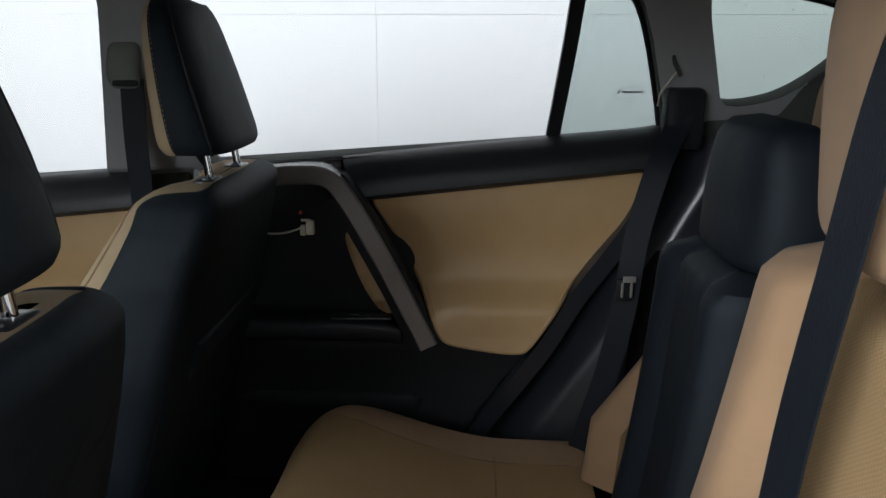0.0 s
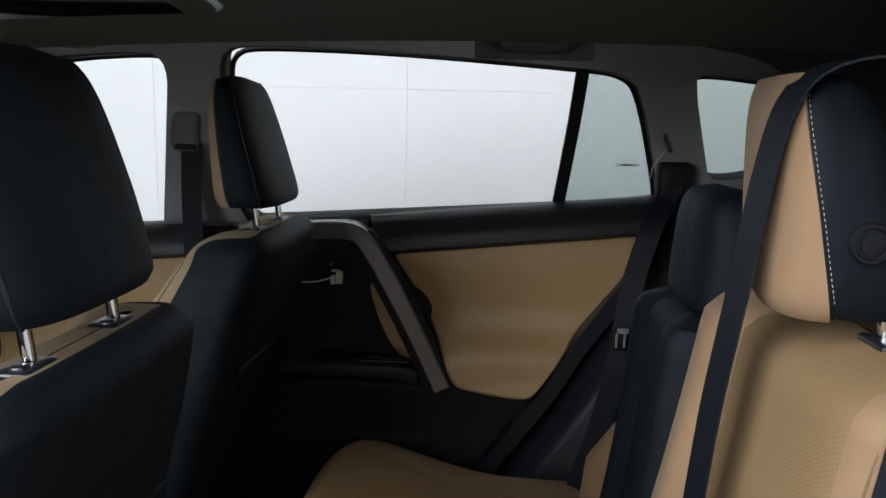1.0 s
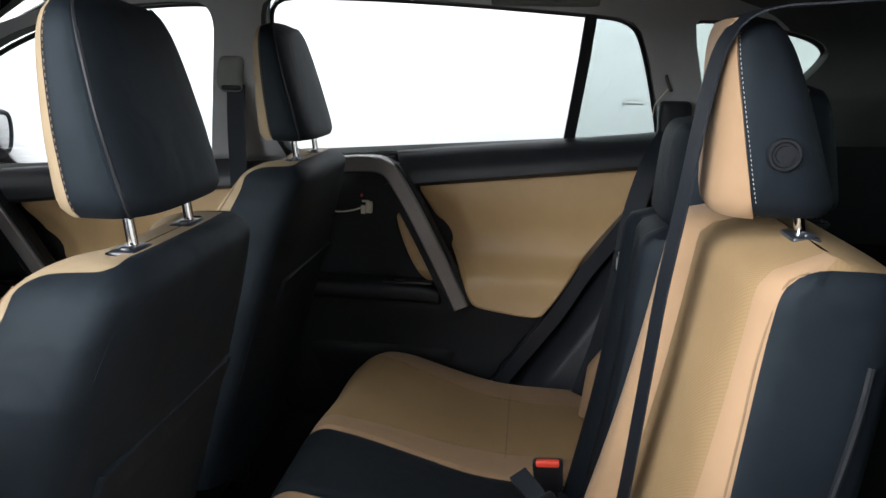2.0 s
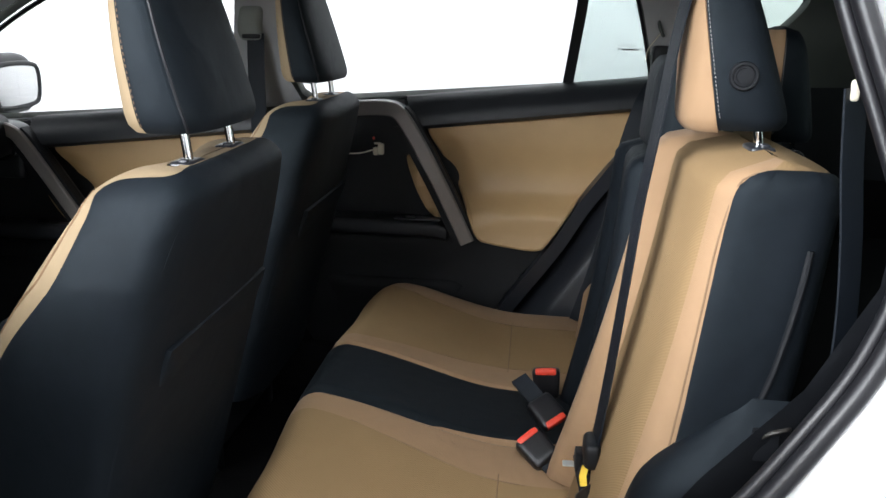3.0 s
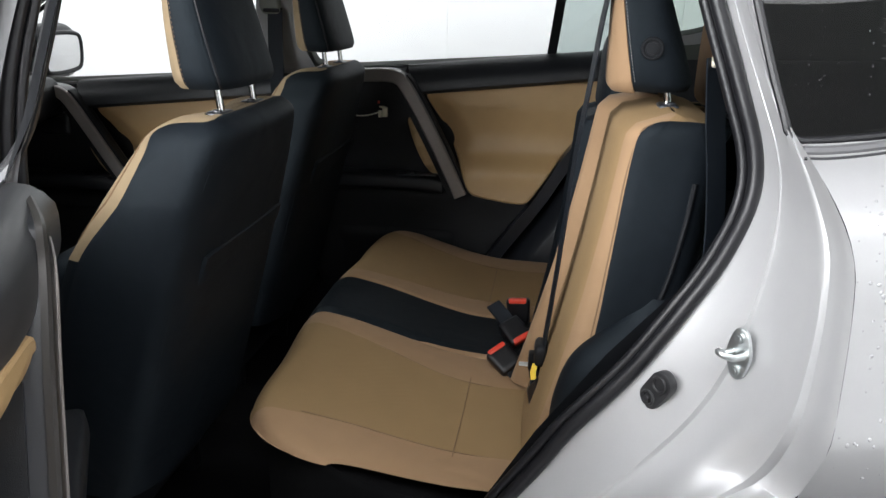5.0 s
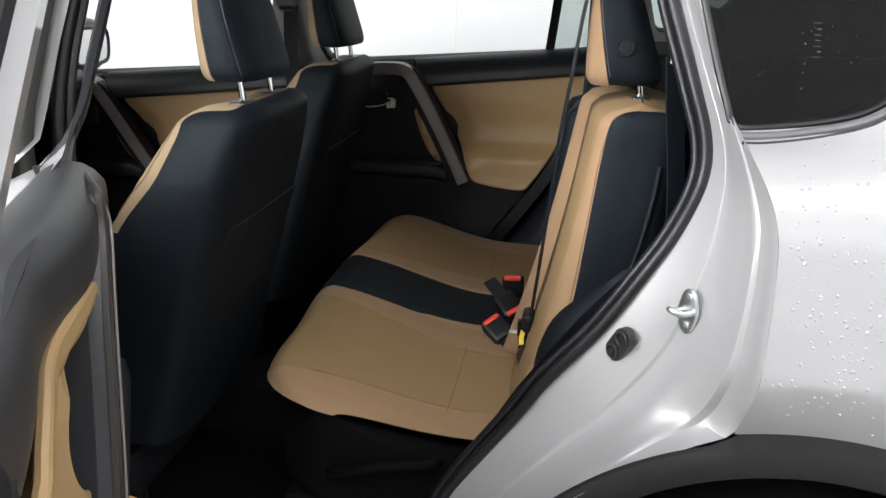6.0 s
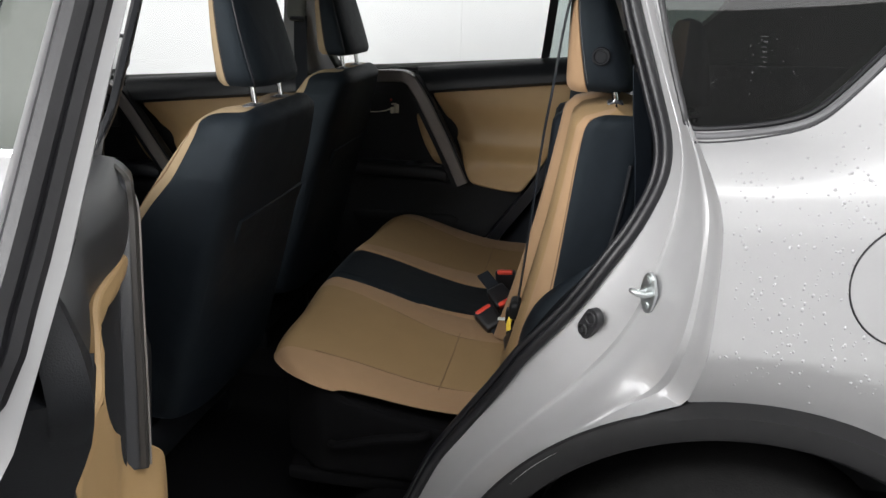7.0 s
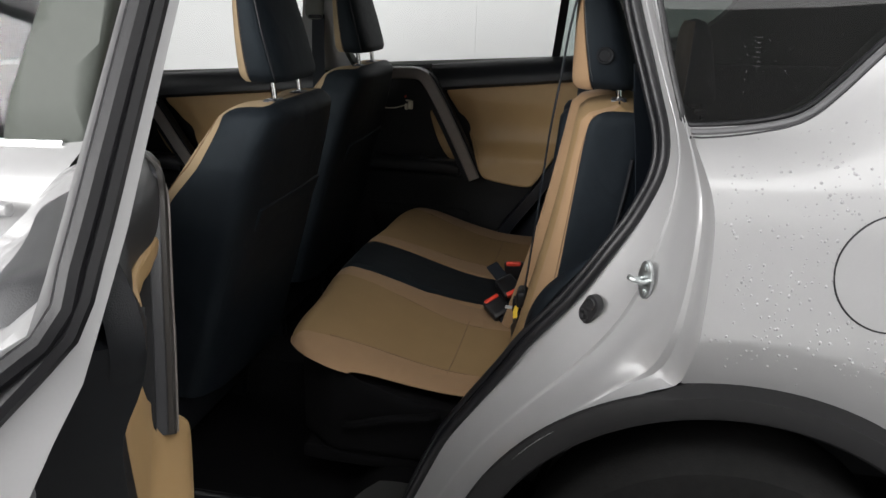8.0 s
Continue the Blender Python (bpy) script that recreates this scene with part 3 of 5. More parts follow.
o = part("pillar_cover", cut_panel([(-0.787, 1.027), (-0.692, 1.036), (-0.657, 1.288), (-0.64, 1.39), (-0.728, 1.39), (-0.744, 1.285)], [], lambda x, z: -skin(x, z) - 0.003, 0.05), PILLAR_FILM, door, "satin grey pillar cover with drops")
thicken(o, 0.004, 1)
part("window_strip", tube(spline([(-0.664, -skin(-0.664, 1.026) - 0.003, 1.026), (-0.9, -skin(-0.9, 1.012) - 0.003, 1.012), (-1.3, -skin(-1.3, 0.985) - 0.003, 0.985), (-1.6, -skin(-1.6, 0.955) - 0.003, 0.955)], 30), 0.008, 8), CHROME, door, "bright chrome window strip")
part("door_handle", rbox((0.2, 0.03, 0.03), 0.012, (-0.78, -0.90, 0.93), 4), WHITE_PAINT, door)

rows = []
for i in range(25):
    x = -1.02 + (1.12 + 1.02) * i / 24
    zc = 1.575 - 0.03 * ((x - 0.05) / 1.0) ** 2
    rows.append([(x, y, zc - 0.10 * (abs(y) / 0.6) ** 3) for y in np.linspace(-0.6, 0.6, 19)])
roof_rows = rows


def roof_hole(rows_in, x0, x1, y0, y1):
    bm = mesh_from(rows_in)
    gone = [f for f in bm.faces if x0 < f.calc_center_median().x < x1 and y0 < f.calc_center_median().y < y1]
    bmesh.ops.delete(bm, geom=gone, context="FACES")
    return bm


part("roof", roof_hole(rows, -0.95, -0.50, -0.34, 0.34), WHITE_PAINT, car, "pearl white roof")
part("sunroof_glass", mesh_from([[(x, y, 1.548 - 0.02 * abs(y)) for y in np.linspace(-0.36, 0.36, 5)] for x in np.linspace(-0.97, -0.48, 4)]), TINTED_GLASS, car)
# bonnet, nose and tailgate
rows = [[(x, y, z - 0.06 * (abs(y) / 0.8) ** 3) for y in np.linspace(-0.8, 0.8, 13)] for x, z in ((-1.92, 1.03), (-2.05, 1.01), (-2.3, 0.96), (-2.55, 0.90), (-2.68, 0.80), (-2.72, 0.60), (-2.70, 0.32))]
part("bonnet", mesh_from(rows), WHITE_PAINT, car, "pearl white bonnet and nose")
part("windscreen", mesh_from([[(x - 0.08 * (abs(y) / 0.7) ** 2 * -1, y * w, z) for y in np.linspace(-0.7, 0.7, 9)] for x, z, w in ((-1.08, 1.505, 0.80), (-1.42, 1.33, 0.90), (-1.94, 1.02, 1.02))]), CLEAR_GLASS, car)
tail = cut_panel([(-0.74, 0.35), (0.74, 0.35), (0.74, 1.05), (0.60, 1.42), (0.45, 1.5), (-0.45, 1.5), (-0.60, 1.42), (-0.74, 1.05)], [chaikin([(-0.62, 1.10), (0.62, 1.10), (0.52, 1.40), (-0.52, 1.40)], 2)], lambda x, z: 0, 0.1)
for v in tail.verts:
    v.co = Vector((1.38 - max(0, v.co.z - 1.0) * 0.55, v.co.x, v.co.z))
part("tailgate", tail, WHITE_PAINT, car, "pearl white tailgate")
part("rear_window", mesh_from([[(1.37 - max(0, z - 1.0) * 0.55, y * w, z) for y in np.linspace(-0.62, 0.62, 5)] for z, w in ((1.10, 1), (1.25, 0.93), (1.40, 0.85))]), PRIVACY_GLASS, car)

# ---- inside shell ----
inner = thing("cabin_shell", "dark carpeted cabin floor with grey pillar trim and headliner", "car interior")


def floor_z(x, y):
    return 0.20 + 0.14 * smoothstep(0.60, 0.66, y) + 0.10 * smoothstep(-0.18, -0.05, x) + 0.05 * smoothstep(0.14, 0.08, abs(y)) * smoothstep(-0.1, -0.3, x) + 0.45 * smoothstep(0.28, 0.36, x)


o = part("cabin_floor", mesh_from([[(x, y, floor_z(x, y)) for y in np.linspace(-0.655 if x > -0.62 else -0.78, 0.66 if x > 0.02 else 0.80, 47)] for x in np.linspace(-1.95, 1.34, 90)]), CARPET, inner, "black carpet")
part("firewall", mesh_from([[(-1.93, y, z) for y in (-0.78, 0, 0.78)] for z in (0.2, 0.6, 1.0)]), CARPET, inner)
rows = []
for i in range(31):
    x = -1.10 + (1.22 + 1.10) * i / 30
    rows.append([(x, y, 1.510 - 0.022 * ((x - 0.1) / 0.9) ** 2 - 0.055 * (abs(y) / 0.57) ** 2.4) for y in np.linspace(-0.57, 0.57, 25)])
o = part("headliner", roof_hole(rows, -0.97, -0.52, -0.36, 0.36), HEADLINER, inner, "pale grey cloth headliner")
part("sunroof_frame", tube(spline([(-0.98, -0.37, 1.492), (-0.50, -0.37, 1.494), (-0.50, 0.37, 1.494), (-0.98, 0.37, 1.492)], 60, True), 0.016, 8, True), GLOSS_BLACK, inner)
part("sunroof_well", mesh_from([[(x, y, z) for x, y in ((-0.98, -0.37), (-0.5, -0.37), (-0.5, 0.37), (-0.98, 0.37))] for z in (1.495, 1.55)], closed=True), HEADLINER, inner)


def trim_y(z):
    return 0.735 - 0.35 * (z - 1.1) - 0.012 * smoothstep(1.36, 1.46, z)


side_outline = [(-1.90, 0.935), (-1.2, 0.985), (-0.62, 1.03), (0.40, 1.10), (0.47, 1.10), (1.28, 1.12), (1.22, 1.30), (1.10, 1.44), (0.9, 1.455), (0.3, 1.468), (-0.6, 1.470), (-0.95, 1.455), (-1.12, 1.42), (-1.40, 1.31), (-1.70, 1.13), (-1.90, 1.0)]
WIN_R = chaikin(REAR_DOOR_WINDOW, 2)
WIN_F = chaikin(FRONT_WINDOW, 2)
WIN_Q = chaikin(QUARTER_WINDOW, 2)
o = part("pillar_trim", cut_panel(side_outline, [WIN_R, WIN_F, WIN_Q], lambda x, z: trim_y(z), 0.04), PILLAR_GREY, inner, "grey plastic pillar and window surround trim")
thicken(o, 0.035, 1, 0.008)
left_trim = [(0.462, 1.10), (0.425, 1.22), (0.375, 1.40), (0.362, 1.462), (0.9, 1.455), (1.10, 1.44), (1.22, 1.30), (1.28, 1.12)]
o = part("rear_pillar_trim", cut_panel(left_trim, [offset_loop(QGLASS_OUT, 0.004)], lambda x, z: -trim_y(z) + 0.06, 0.04), PILLAR_GREY, inner, "grey plastic rear pillar trim")
o = part("centre_pillar_trim", cut_panel([(-0.735, 0.25), (-0.62, 0.25), (-0.62, 1.03), (-0.59, 1.28), (-0.55, 1.45), (-0.72, 1.46), (-0.725, 1.3), (-0.80, 1.03)], [], lambda x, z: -(trim_y(max(z, 1.08)) - 0.03), 0.05), PILLAR_GREY, inner, "grey centre pillar trim")
thicken(o, 0.04, 1)
o = part("centre_pillar_trim", cut_panel([(-0.735, 0.25), (-0.62, 0.25), (-0.605, 1.03), (-0.585, 1.28), (-0.565, 1.45), (-0.675, 1.46), (-0.687, 1.3), (-0.755, 1.03)], [], lambda x, z: trim_y(max(z, 1.0)) - 0.012, 0.05), PILLAR_GREY, inner, "grey centre pillar trim")
thicken(o, 0.03, 1)
# lower side walls behind the doors and round the boot
for sd in (-1, 1):
    o = part("boot_side", cut_panel([(0.44, 0.40), (1.34, 0.40), (1.30, 1.13), (0.47, 1.11)], [], lambda x, z: sd * ((0.685 if sd > 0 else 0.63) - 0.09 * smoothstep(0.75, 0.55, z)), 0.06), BLACK_PLASTIC, inner, "black plastic boot side trim")
part("tail_trim", mesh_from([[(1.33 - max(0, z - 1.0) * 0.55, y, z) for y in (-0.7, 0, 0.7)] for z in (0.4, 0.8, 1.08)]), BLACK_PLASTIC, inner)

# glass on the far side, with its seals and the divider
part("rear_door_glass", cut_panel([p for p in offset_loop(WIN_R, 0.01)], [], lambda x, z: glass_y(z), 0.2), CLEAR_GLASS, inner)
part("front_door_glass", cut_panel([p for p in offset_loop(WIN_F, 0.01)], [], lambda x, z: glass_y(z), 0.2), CLEAR_GLASS, inner)
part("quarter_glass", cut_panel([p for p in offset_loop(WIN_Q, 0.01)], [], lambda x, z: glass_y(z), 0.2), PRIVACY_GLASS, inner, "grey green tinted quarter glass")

# ---- doors ----
def ribbon(path, width, y_front, thick, sd):
    """A flat moulding along (x, z, y) points, its width across the path in the door's plane."""
    pts = spline([(p[0], p[2], p[1]) for p in path], 50)
    rows = []
    for i, p in enumerate(pts):
        d = pts[min(i + 1, 49)] - pts[max(i - 1, 0)]
        w = Vector((-d.z, 0, d.x)).normalized() * (width / 2)
        q = Vector((p.x, p.y, p.z))
        t = Vector((0, thick, 0))
        b = Vector((0, thick * 0.35, 0))
        row = [q + w + t, q + w * 0.98 + b, q + w * 0.80, q - w * 0.80, q - w * 0.98 + b, q - w + t]
        rows.append([Vector((r.x, r.y * sd, r.z)) for r in row])
    return mesh_from(rows, closed=True, cap=True)


def door_trim(door, sd, shift, drop, front=False, stretch=1.0, own_sill=False):
    """The inner trim of a door: built for the far rear door; sd -1 mirrors it, shift, stretch and drop carry it to the front door."""
    X = lambda x: (x + 0.06) * stretch + shift - 0.06
    Z = lambda x, z: z - drop * smoothstep(0.3, 0.95, z)

    def panel(name, outline, fn, mat, thick, label="", rounds=2, step=0.03):
        out = [(X(x), Z(x, z)) for x, z in (chaikin(outline, rounds) if rounds else outline)]
        o = part(name, cut_panel(out, [], lambda x, z: sd * fn(x, z + drop), step), mat, door, label)
        thicken(o, thick, 1 if sd < 0 else 1)
        o.modifiers[0].offset = 0
        return o

    panel("trim_panel", [(-0.60, 1.0), (-0.2, 1.03), (0.36, 1.085), (0.378, 1.05), (0.345, 0.97), (0.225, 0.79), (0.145, 0.66), (0.035, 0.53), (-0.03, 0.42), (-0.12, 0.26), (-0.60, 0.24)],
          lambda x, z: 0.752 - 0.045 * smoothstep(0.72, 0.66, z) - 0.015 * smoothstep(0.62, 0.45, z), BLACK_PLASTIC, 0.012, "black grained plastic door trim", 1, 0.015)
    if not own_sill:
        # padded sill below the glass
        rows = []
        for i in range(40):
            s = i / 39
            row = []
            for y, t in [(0.778, 1.02), (0.757, 1.06), (0.732, 1.02), (0.706, 0.85), (0.686, 0.6), (0.676, 0.35), (0.676, 0.12), (0.688, 0.0), (0.735, -0.06)]:
                xa = -0.268 + 0.05 * (1 - t)
                x = xa + (0.388 - xa) * s
                top = 1.063 + (x + 0.265) * 0.1
                bot = 0.983 + (x + 0.214) * 0.112
                row.append((X(x), sd * y, Z(x, bot + (top - bot) * t)))
            rows.append(row)
        part("sill_pad", mesh_from(rows), SOFT_BLACK, door, "soft black window sill pad")
        # plain ledge ahead of the pad
        rows = []
        for i in range(20):
            s = i / 19
            row = []
            for y, z in [(0.775, 1.055), (0.75, 1.062), (0.728, 1.056), (0.722, 1.03)]:
                x = -0.585 + s * 0.312
                row.append((X(x), sd * y, Z(x, z + (x + 0.27) * 0.06)))
            rows.append(row)
        part("sill_ledge", mesh_from(rows), LEDGE_GREY if not front else SOFT_BLACK, door, "grey window sill ledge" if not front else "")

        def tan_y(x, z):
            return 0.708 - 0.046 * smoothstep(0.815, 0.745, z) + 0.014 * smoothstep(0.10, 0.0, abs(z - 0.86)) - 0.006 * smoothstep(0.70, 0.66, z) + 0.028 * smoothstep(0.125, 0.035, (x - shift + 0.06) / stretch - 0.06 - (-0.215 + (0.932 - z) * 0.49)) * smoothstep(0.715, 0.78, z) * smoothstep(0.985, 0.92, z)

        tan_loop = [(X(x), Z(x, z)) for x, z in chaikin([(-0.205, 0.983), (-0.19, 0.985), (0.300, 1.040), (0.352, 1.045), (0.345, 1.0), (0.313, 0.932), (0.197, 0.783), (0.130, 0.676), (0.105, 0.660), (-0.03, 0.678), (-0.058, 0.688), (-0.083, 0.755), (-0.14, 0.868)], 2)]
        skin_part("tan_inset", tan_loop, [], lambda x, z: sd * tan_y(x, z + drop), 0.014, TAN_VINYL, door, "soft tan vinyl door inset", 0.008)
        part("tan_edge", tube(spline([(x, sd * (tan_y(x, z + drop) + 0.007), z) for x, z in tan_loop], 160, True), 0.0075, 8, True, 1.0, (0, 1, 0)), TAN_VINYL, door)
    # silver moulding and its dark rim
    way = [(-0.56, 1.022, 0.690), (-0.42, 1.034, 0.668), (-0.325, 1.040, 0.652), (-0.283, 1.032, 0.646), (-0.258, 1.005, 0.645), (-0.215, 0.932, 0.648), (-0.15, 0.806, 0.652), (-0.086, 0.672, 0.656)]
    if own_sill:
        way = way[:-1] + [(-0.108, 0.718, 0.656)]
    # same silver on both doors; the open one has its dark reflection coloured in
    part("silver_moulding", ribbon([(X(x), Z(x, z), y) for x, z, y in way], 0.040, 0, 0.010, sd), SHADED_METAL if own_sill else SILVER_TRIM, door, "dark satin silver grip moulding")
    if own_sill:
        part("bright_edge", tube(spline([(X(x - 0.016), sd * (y - 0.001), Z(x, z - 0.008)) for x, z, y in way[2:]], 50), 0.0016, 6), SILVER_TRIM, door, "bright moulding edge")
    part("moulding_body", ribbon([(X(x), Z(x, z), y + 0.006) for x, z, y in way], 0.036, 0, 0.06, sd), GLOSS_BLACK, door)
    rim = [(x + 0.022, z + 0.010, y + (0.026 if own_sill else 0.010)) for x, z, y in way[3:]]
    part("moulding_rim", ribbon([(X(x), Z(x, z), y) for x, z, y in rim], 0.010, 0, 0.03, sd), BLACK_PLASTIC, door)
    rim = [(x - 0.026, z - 0.014, y + 0.01) for x, z, y in way[4:]]
    part("moulding_rim", ribbon([(X(x), Z(x, z), y) for x, z, y in rim], 0.018, 0, 0.04, sd), BLACK_PLASTIC, door)
    edge = [(0.385, 1.168, 0.674), (0.396, 1.150, 0.663), (0.413, 1.113, 0.650), (0.404, 1.08, 0.654), (0.398, 1.06, 0.661), (0.385, 1.02, 0.674), (0.345, 0.93, 0.676), (0.29, 0.85, 0.676), (0.226, 0.77, 0.665), (0.165, 0.668, 0.67), (0.10, 0.575, 0.675), (0.03, 0.475, 0.68), (-0.02, 0.38, 0.69)] if own_sill else [(0.372, 1.075, 0.712), (0.372, 1.02, 0.700), (0.338, 0.935, 0.694), (0.285, 0.855, 0.690), (0.226, 0.772, 0.686), (0.165, 0.668, 0.680), (0.10, 0.575, 0.678), (0.03, 0.475, 0.682), (-0.02, 0.38, 0.69)]
    if own_sill:
        part("border_tip", ribbon([(X(x), Z(x, z), y) for x, z, y in edge[:4]], 0.043, 0, 0.022, sd), BLACK_PLASTIC, door, "black plastic trim tip")
        edge = edge[2:]
    part("rear_border", ribbon([(X(x), Z(x, z), y) for x, z, y in edge], 0.046, 0, 0.075 if own_sill else 0.07, sd), BLACK_PLASTIC if own_sill else GLOSS_BLACK, door, "black plastic trim border")
    panel("pull_inset", [(-0.272, 0.90), (-0.255, 0.905), (-0.215, 0.83), (-0.165, 0.740), (-0.168, 0.724), (-0.20, 0.738), (-0.24, 0.805)], lambda x, z: 0.733 - 0.01 * smoothstep(0.9, 0.72, z), TAN_VINYL, 0.02, "tan vinyl inside the door pull", 2, 0.03)
    # arm rest with its switch plate
    part("arm_rest", rbox((0.40 * stretch, 0.10, 0.05), 0.018, (X(-0.34), sd * 0.705, Z(0, 0.705)), 6, lambda p: Vector((p.x, p.y, p.z - 0.02 * smoothstep(X(-0.2), X(-0.1), p.x)))), SOFT_BLACK, door, "black door arm rest")
    part("switch_plate", rbox((0.13, 0.035, 0.006), 0.003, (X(-0.23), sd * 0.685, Z(0, 0.731)), 3), GLOSS_BLACK, door)
    part("switch", rbox((0.03, 0.016, 0.01), 0.004, (X(-0.25), sd * 0.685, Z(0, 0.736)), 3), BLACK_PLASTIC, door)
    if front or own_sill:
        part("handle_bezel", rbox((0.12, 0.02, 0.075), 0.01, (X(-0.37), sd * 0.742, Z(0, 0.915)), 4), GLOSS_BLACK, door)
    part("map_pocket", rbox((0.42 * stretch, 0.05, 0.17), 0.03, (X(-0.30), sd * 0.711, 0.47), 5), BLACK_PLASTIC, door)


far_door = thing("rear_door", "closed rear door with tan inset and silver grip moulding", "car door", "passenger doors")
door_trim(far_door, 1, 0.0, 0.0)
# the plug that hangs where the inner handle was, and its wire
bm = merge(rbox((0.016, 0.016, 0.030), 0.003, (-0.336, 0.700, 0.922), 3), rbox((0.013, 0.013, 0.022), 0.003, (-0.352, 0.704, 0.915), 3), rbox((0.02, 0.006, 0.006), 0.002, (-0.345, 0.698, 0.938), 2))
part("plug", bm, CREAM_PLASTIC, far_door, "loose cream wiring plug")
part("wire", tube(spline([(-0.338, 0.706, 0.926), (-0.39, 0.70, 0.910), (-0.44, 0.715, 0.905), (-0.50, 0.735, 0.91)], 20), 0.0022, 6), CREAM_PLASTIC, far_door, "thin pale wire")
part("lock_tab", rbox((0.007, 0.006, 0.009), 0.003, (-0.362, 0.728, 0.948), 2), RED_PLASTIC, far_door)

far_front = thing("front_door", "closed front door with tan inset and chrome handle", "car door", "passenger doors")
door_trim(far_front, 1, -1.10, 0.088, True, 1.1)
part("inner_handle", tube(spline([(-1.535, 0.712, 0.862), (-1.50, 0.695, 0.858), (-1.455, 0.69, 0.862), (-1.425, 0.69, 0.876), (-1.42, 0.705, 0.892)], 20), 0.010, 8, flat=0.7), CHROME, far_front, "chrome inner handle")
part("lock_knob", rbox((0.05, 0.012, 0.014), 0.005, (-1.475, 0.70, 0.893), 3), CHROME, far_front, "chrome lock knob")

# window frame of the far rear door: black seals and divider
frame_thing = thing("window_seal", "black rubber window seals and divider bar", "window seal")
for loop, nm in ((WIN_R, "rear_seal"), (WIN_F, "front_seal"), (WIN_Q, "quarter_seal")):
    part(nm, tube(spline([(x, glass_y(z) - 0.004, z) for x, z in loop], 130, True), 0.0065, 6, True), RUBBER, frame_thing)
bm = mesh_from([[(x + dx, glass_y(z) + dy, z) for dx, dy in ((-0.014, -0.012), (0.014, -0.012), (0.014, 0.01), (-0.014, 0.01))] for x, z in ((0.168, 1.08), (0.182, 1.2), (0.193, 1.3), (0.203, 1.42))], closed=True, cap=True)
part("divider_bar", bm, BLACK_PLASTIC, frame_thing, "black window divider bar")
# tinted fixed pane behind the divider, with its printed maker's mark as plain bars
pane = [(0.17, 1.098), (0.386, 1.120), (0.392, 1.13), (0.325, 1.36), (0.285, 1.398), (0.205, 1.408)]
part("fixed_pane", cut_panel(pane, [], lambda x, z: glass_y(z) - 0.006, 0.2), TINTED_GLASS, frame_thing, "grey tinted fixed pane with rain drops")
for dx, dz, w, h in ((0.0, 0.014, 0.046, 0.0012), (0.004, 0.004, 0.036, 0.0042), (-0.021, 0.004, 0.004, 0.008), (0.026, 0.004, 0.004, 0.008), (0.003, -0.008, 0.02, 0.0012)):
    part("printed_bar", rbox((w, 0.0006, h), 0.0002, (0.318 + dx, glass_y(1.198 + dz) - 0.008, 1.198 + dz), 1), PRINT_GREY, frame_thing)


# the open rear door
HINGE, SWING = Vector((-0.62, -0.83, 0)), 60.0
open_door = thing("rear_door", "open pearl white rear door with black trim and tan inset", "car door", "passenger doors")
open_door.matrix_basis = Matrix.Translation(HINGE) @ Matrix.Rotation(radians(-SWING), 4, "Z") @ Matrix.Translation(-HINGE)
door_trim(open_door, -1, 0.0, 0.0, own_sill=True)
def door_hollow(x):
    """How far the trim of the open door is dished in behind the grip."""
    return 0.015 * math.exp(-((x - 0.06) / 0.13) ** 2)


# its padded sill: one smooth roll that sinks at both ends
rows = []
for i in range(61):
    s = i / 60
    x = 0.405 - 0.985 * s
    end = math.sqrt(max(0.0, 1 - max(0.0, (0.05 - s) / 0.05) ** 2)) * math.sqrt(max(0.0, 1 - max(0.0, (s - 0.93) / 0.07) ** 2))
    top = 1.068 + (x + 0.265) * 0.1
    row = []
    for y, dz in [(0.735, 0.004), (0.722, 0.014), (0.704, 0.016), (0.684, 0.009), (0.668, -0.008), (0.658, -0.028), (0.656, -0.046), (0.656, -0.070), (0.657, -0.096), (0.660, -0.118), (0.672, -0.128)]:
        y += 0.010 * smoothstep(-0.2, 0.12, x) + door_hollow(x)
        row.append((x, -(0.735 - (0.735 - y) * (0.25 + 0.75 * end)), top - 0.030 + (0.68 * dz + 0.030) * (0.3 + 0.7 * end)))
    rows.append(row)
# black like the far door's pad; its lit look is in the grey colour
part("sill_pad", mesh_from(rows, cap=False), LIT_VINYL, open_door, "smooth black window sill pad, coloured greyer for the strong light on it")


def open_tan(x, z):
    """Depth of the tan inset: a rim under the sill, a groove below it, a lip, and the padded arm rest at the bottom."""
    below = 0.991 + 0.11 * (x + 0.186) - z
    step = 0.026 * smoothstep(0.020, 0.045, below)
    groove = 0.018 * smoothstep(0.024, 0.045, below) * smoothstep(0.110, 0.075, below)
    pad = 0.046 * smoothstep(0.750, 0.675, z)
    return -(0.660 + door_hollow(x) * smoothstep(0.75, 0.9, z) + step + groove - pad)


TAN_LOOP = chaikin([(-0.186, 0.991), (0.09, 1.022), (0.24, 1.038), (0.305, 1.000), (0.300, 0.89), (0.207, 0.783), (0.130, 0.652), (0.105, 0.630), (-0.08, 0.640), (-0.185, 0.630), (-0.205, 0.672), (-0.136, 0.750), (-0.062, 0.795), (-0.034, 0.845), (-0.060, 0.890), (-0.125, 0.908), (-0.199, 0.908), (-0.212, 0.955)], 2)
skin_part("tan_inset", TAN_LOOP, [], open_tan, 0.010, TAN_VINYL, open_door, "soft tan vinyl door inset", 0.004)
part("tan_edge", tube(spline([(x, open_tan(x, z) - 0.005, z) for x, z in TAN_LOOP], 170, True), 0.0055, 8, True, 1.0, (0, 1, 0)), TAN_VINYL, open_door)
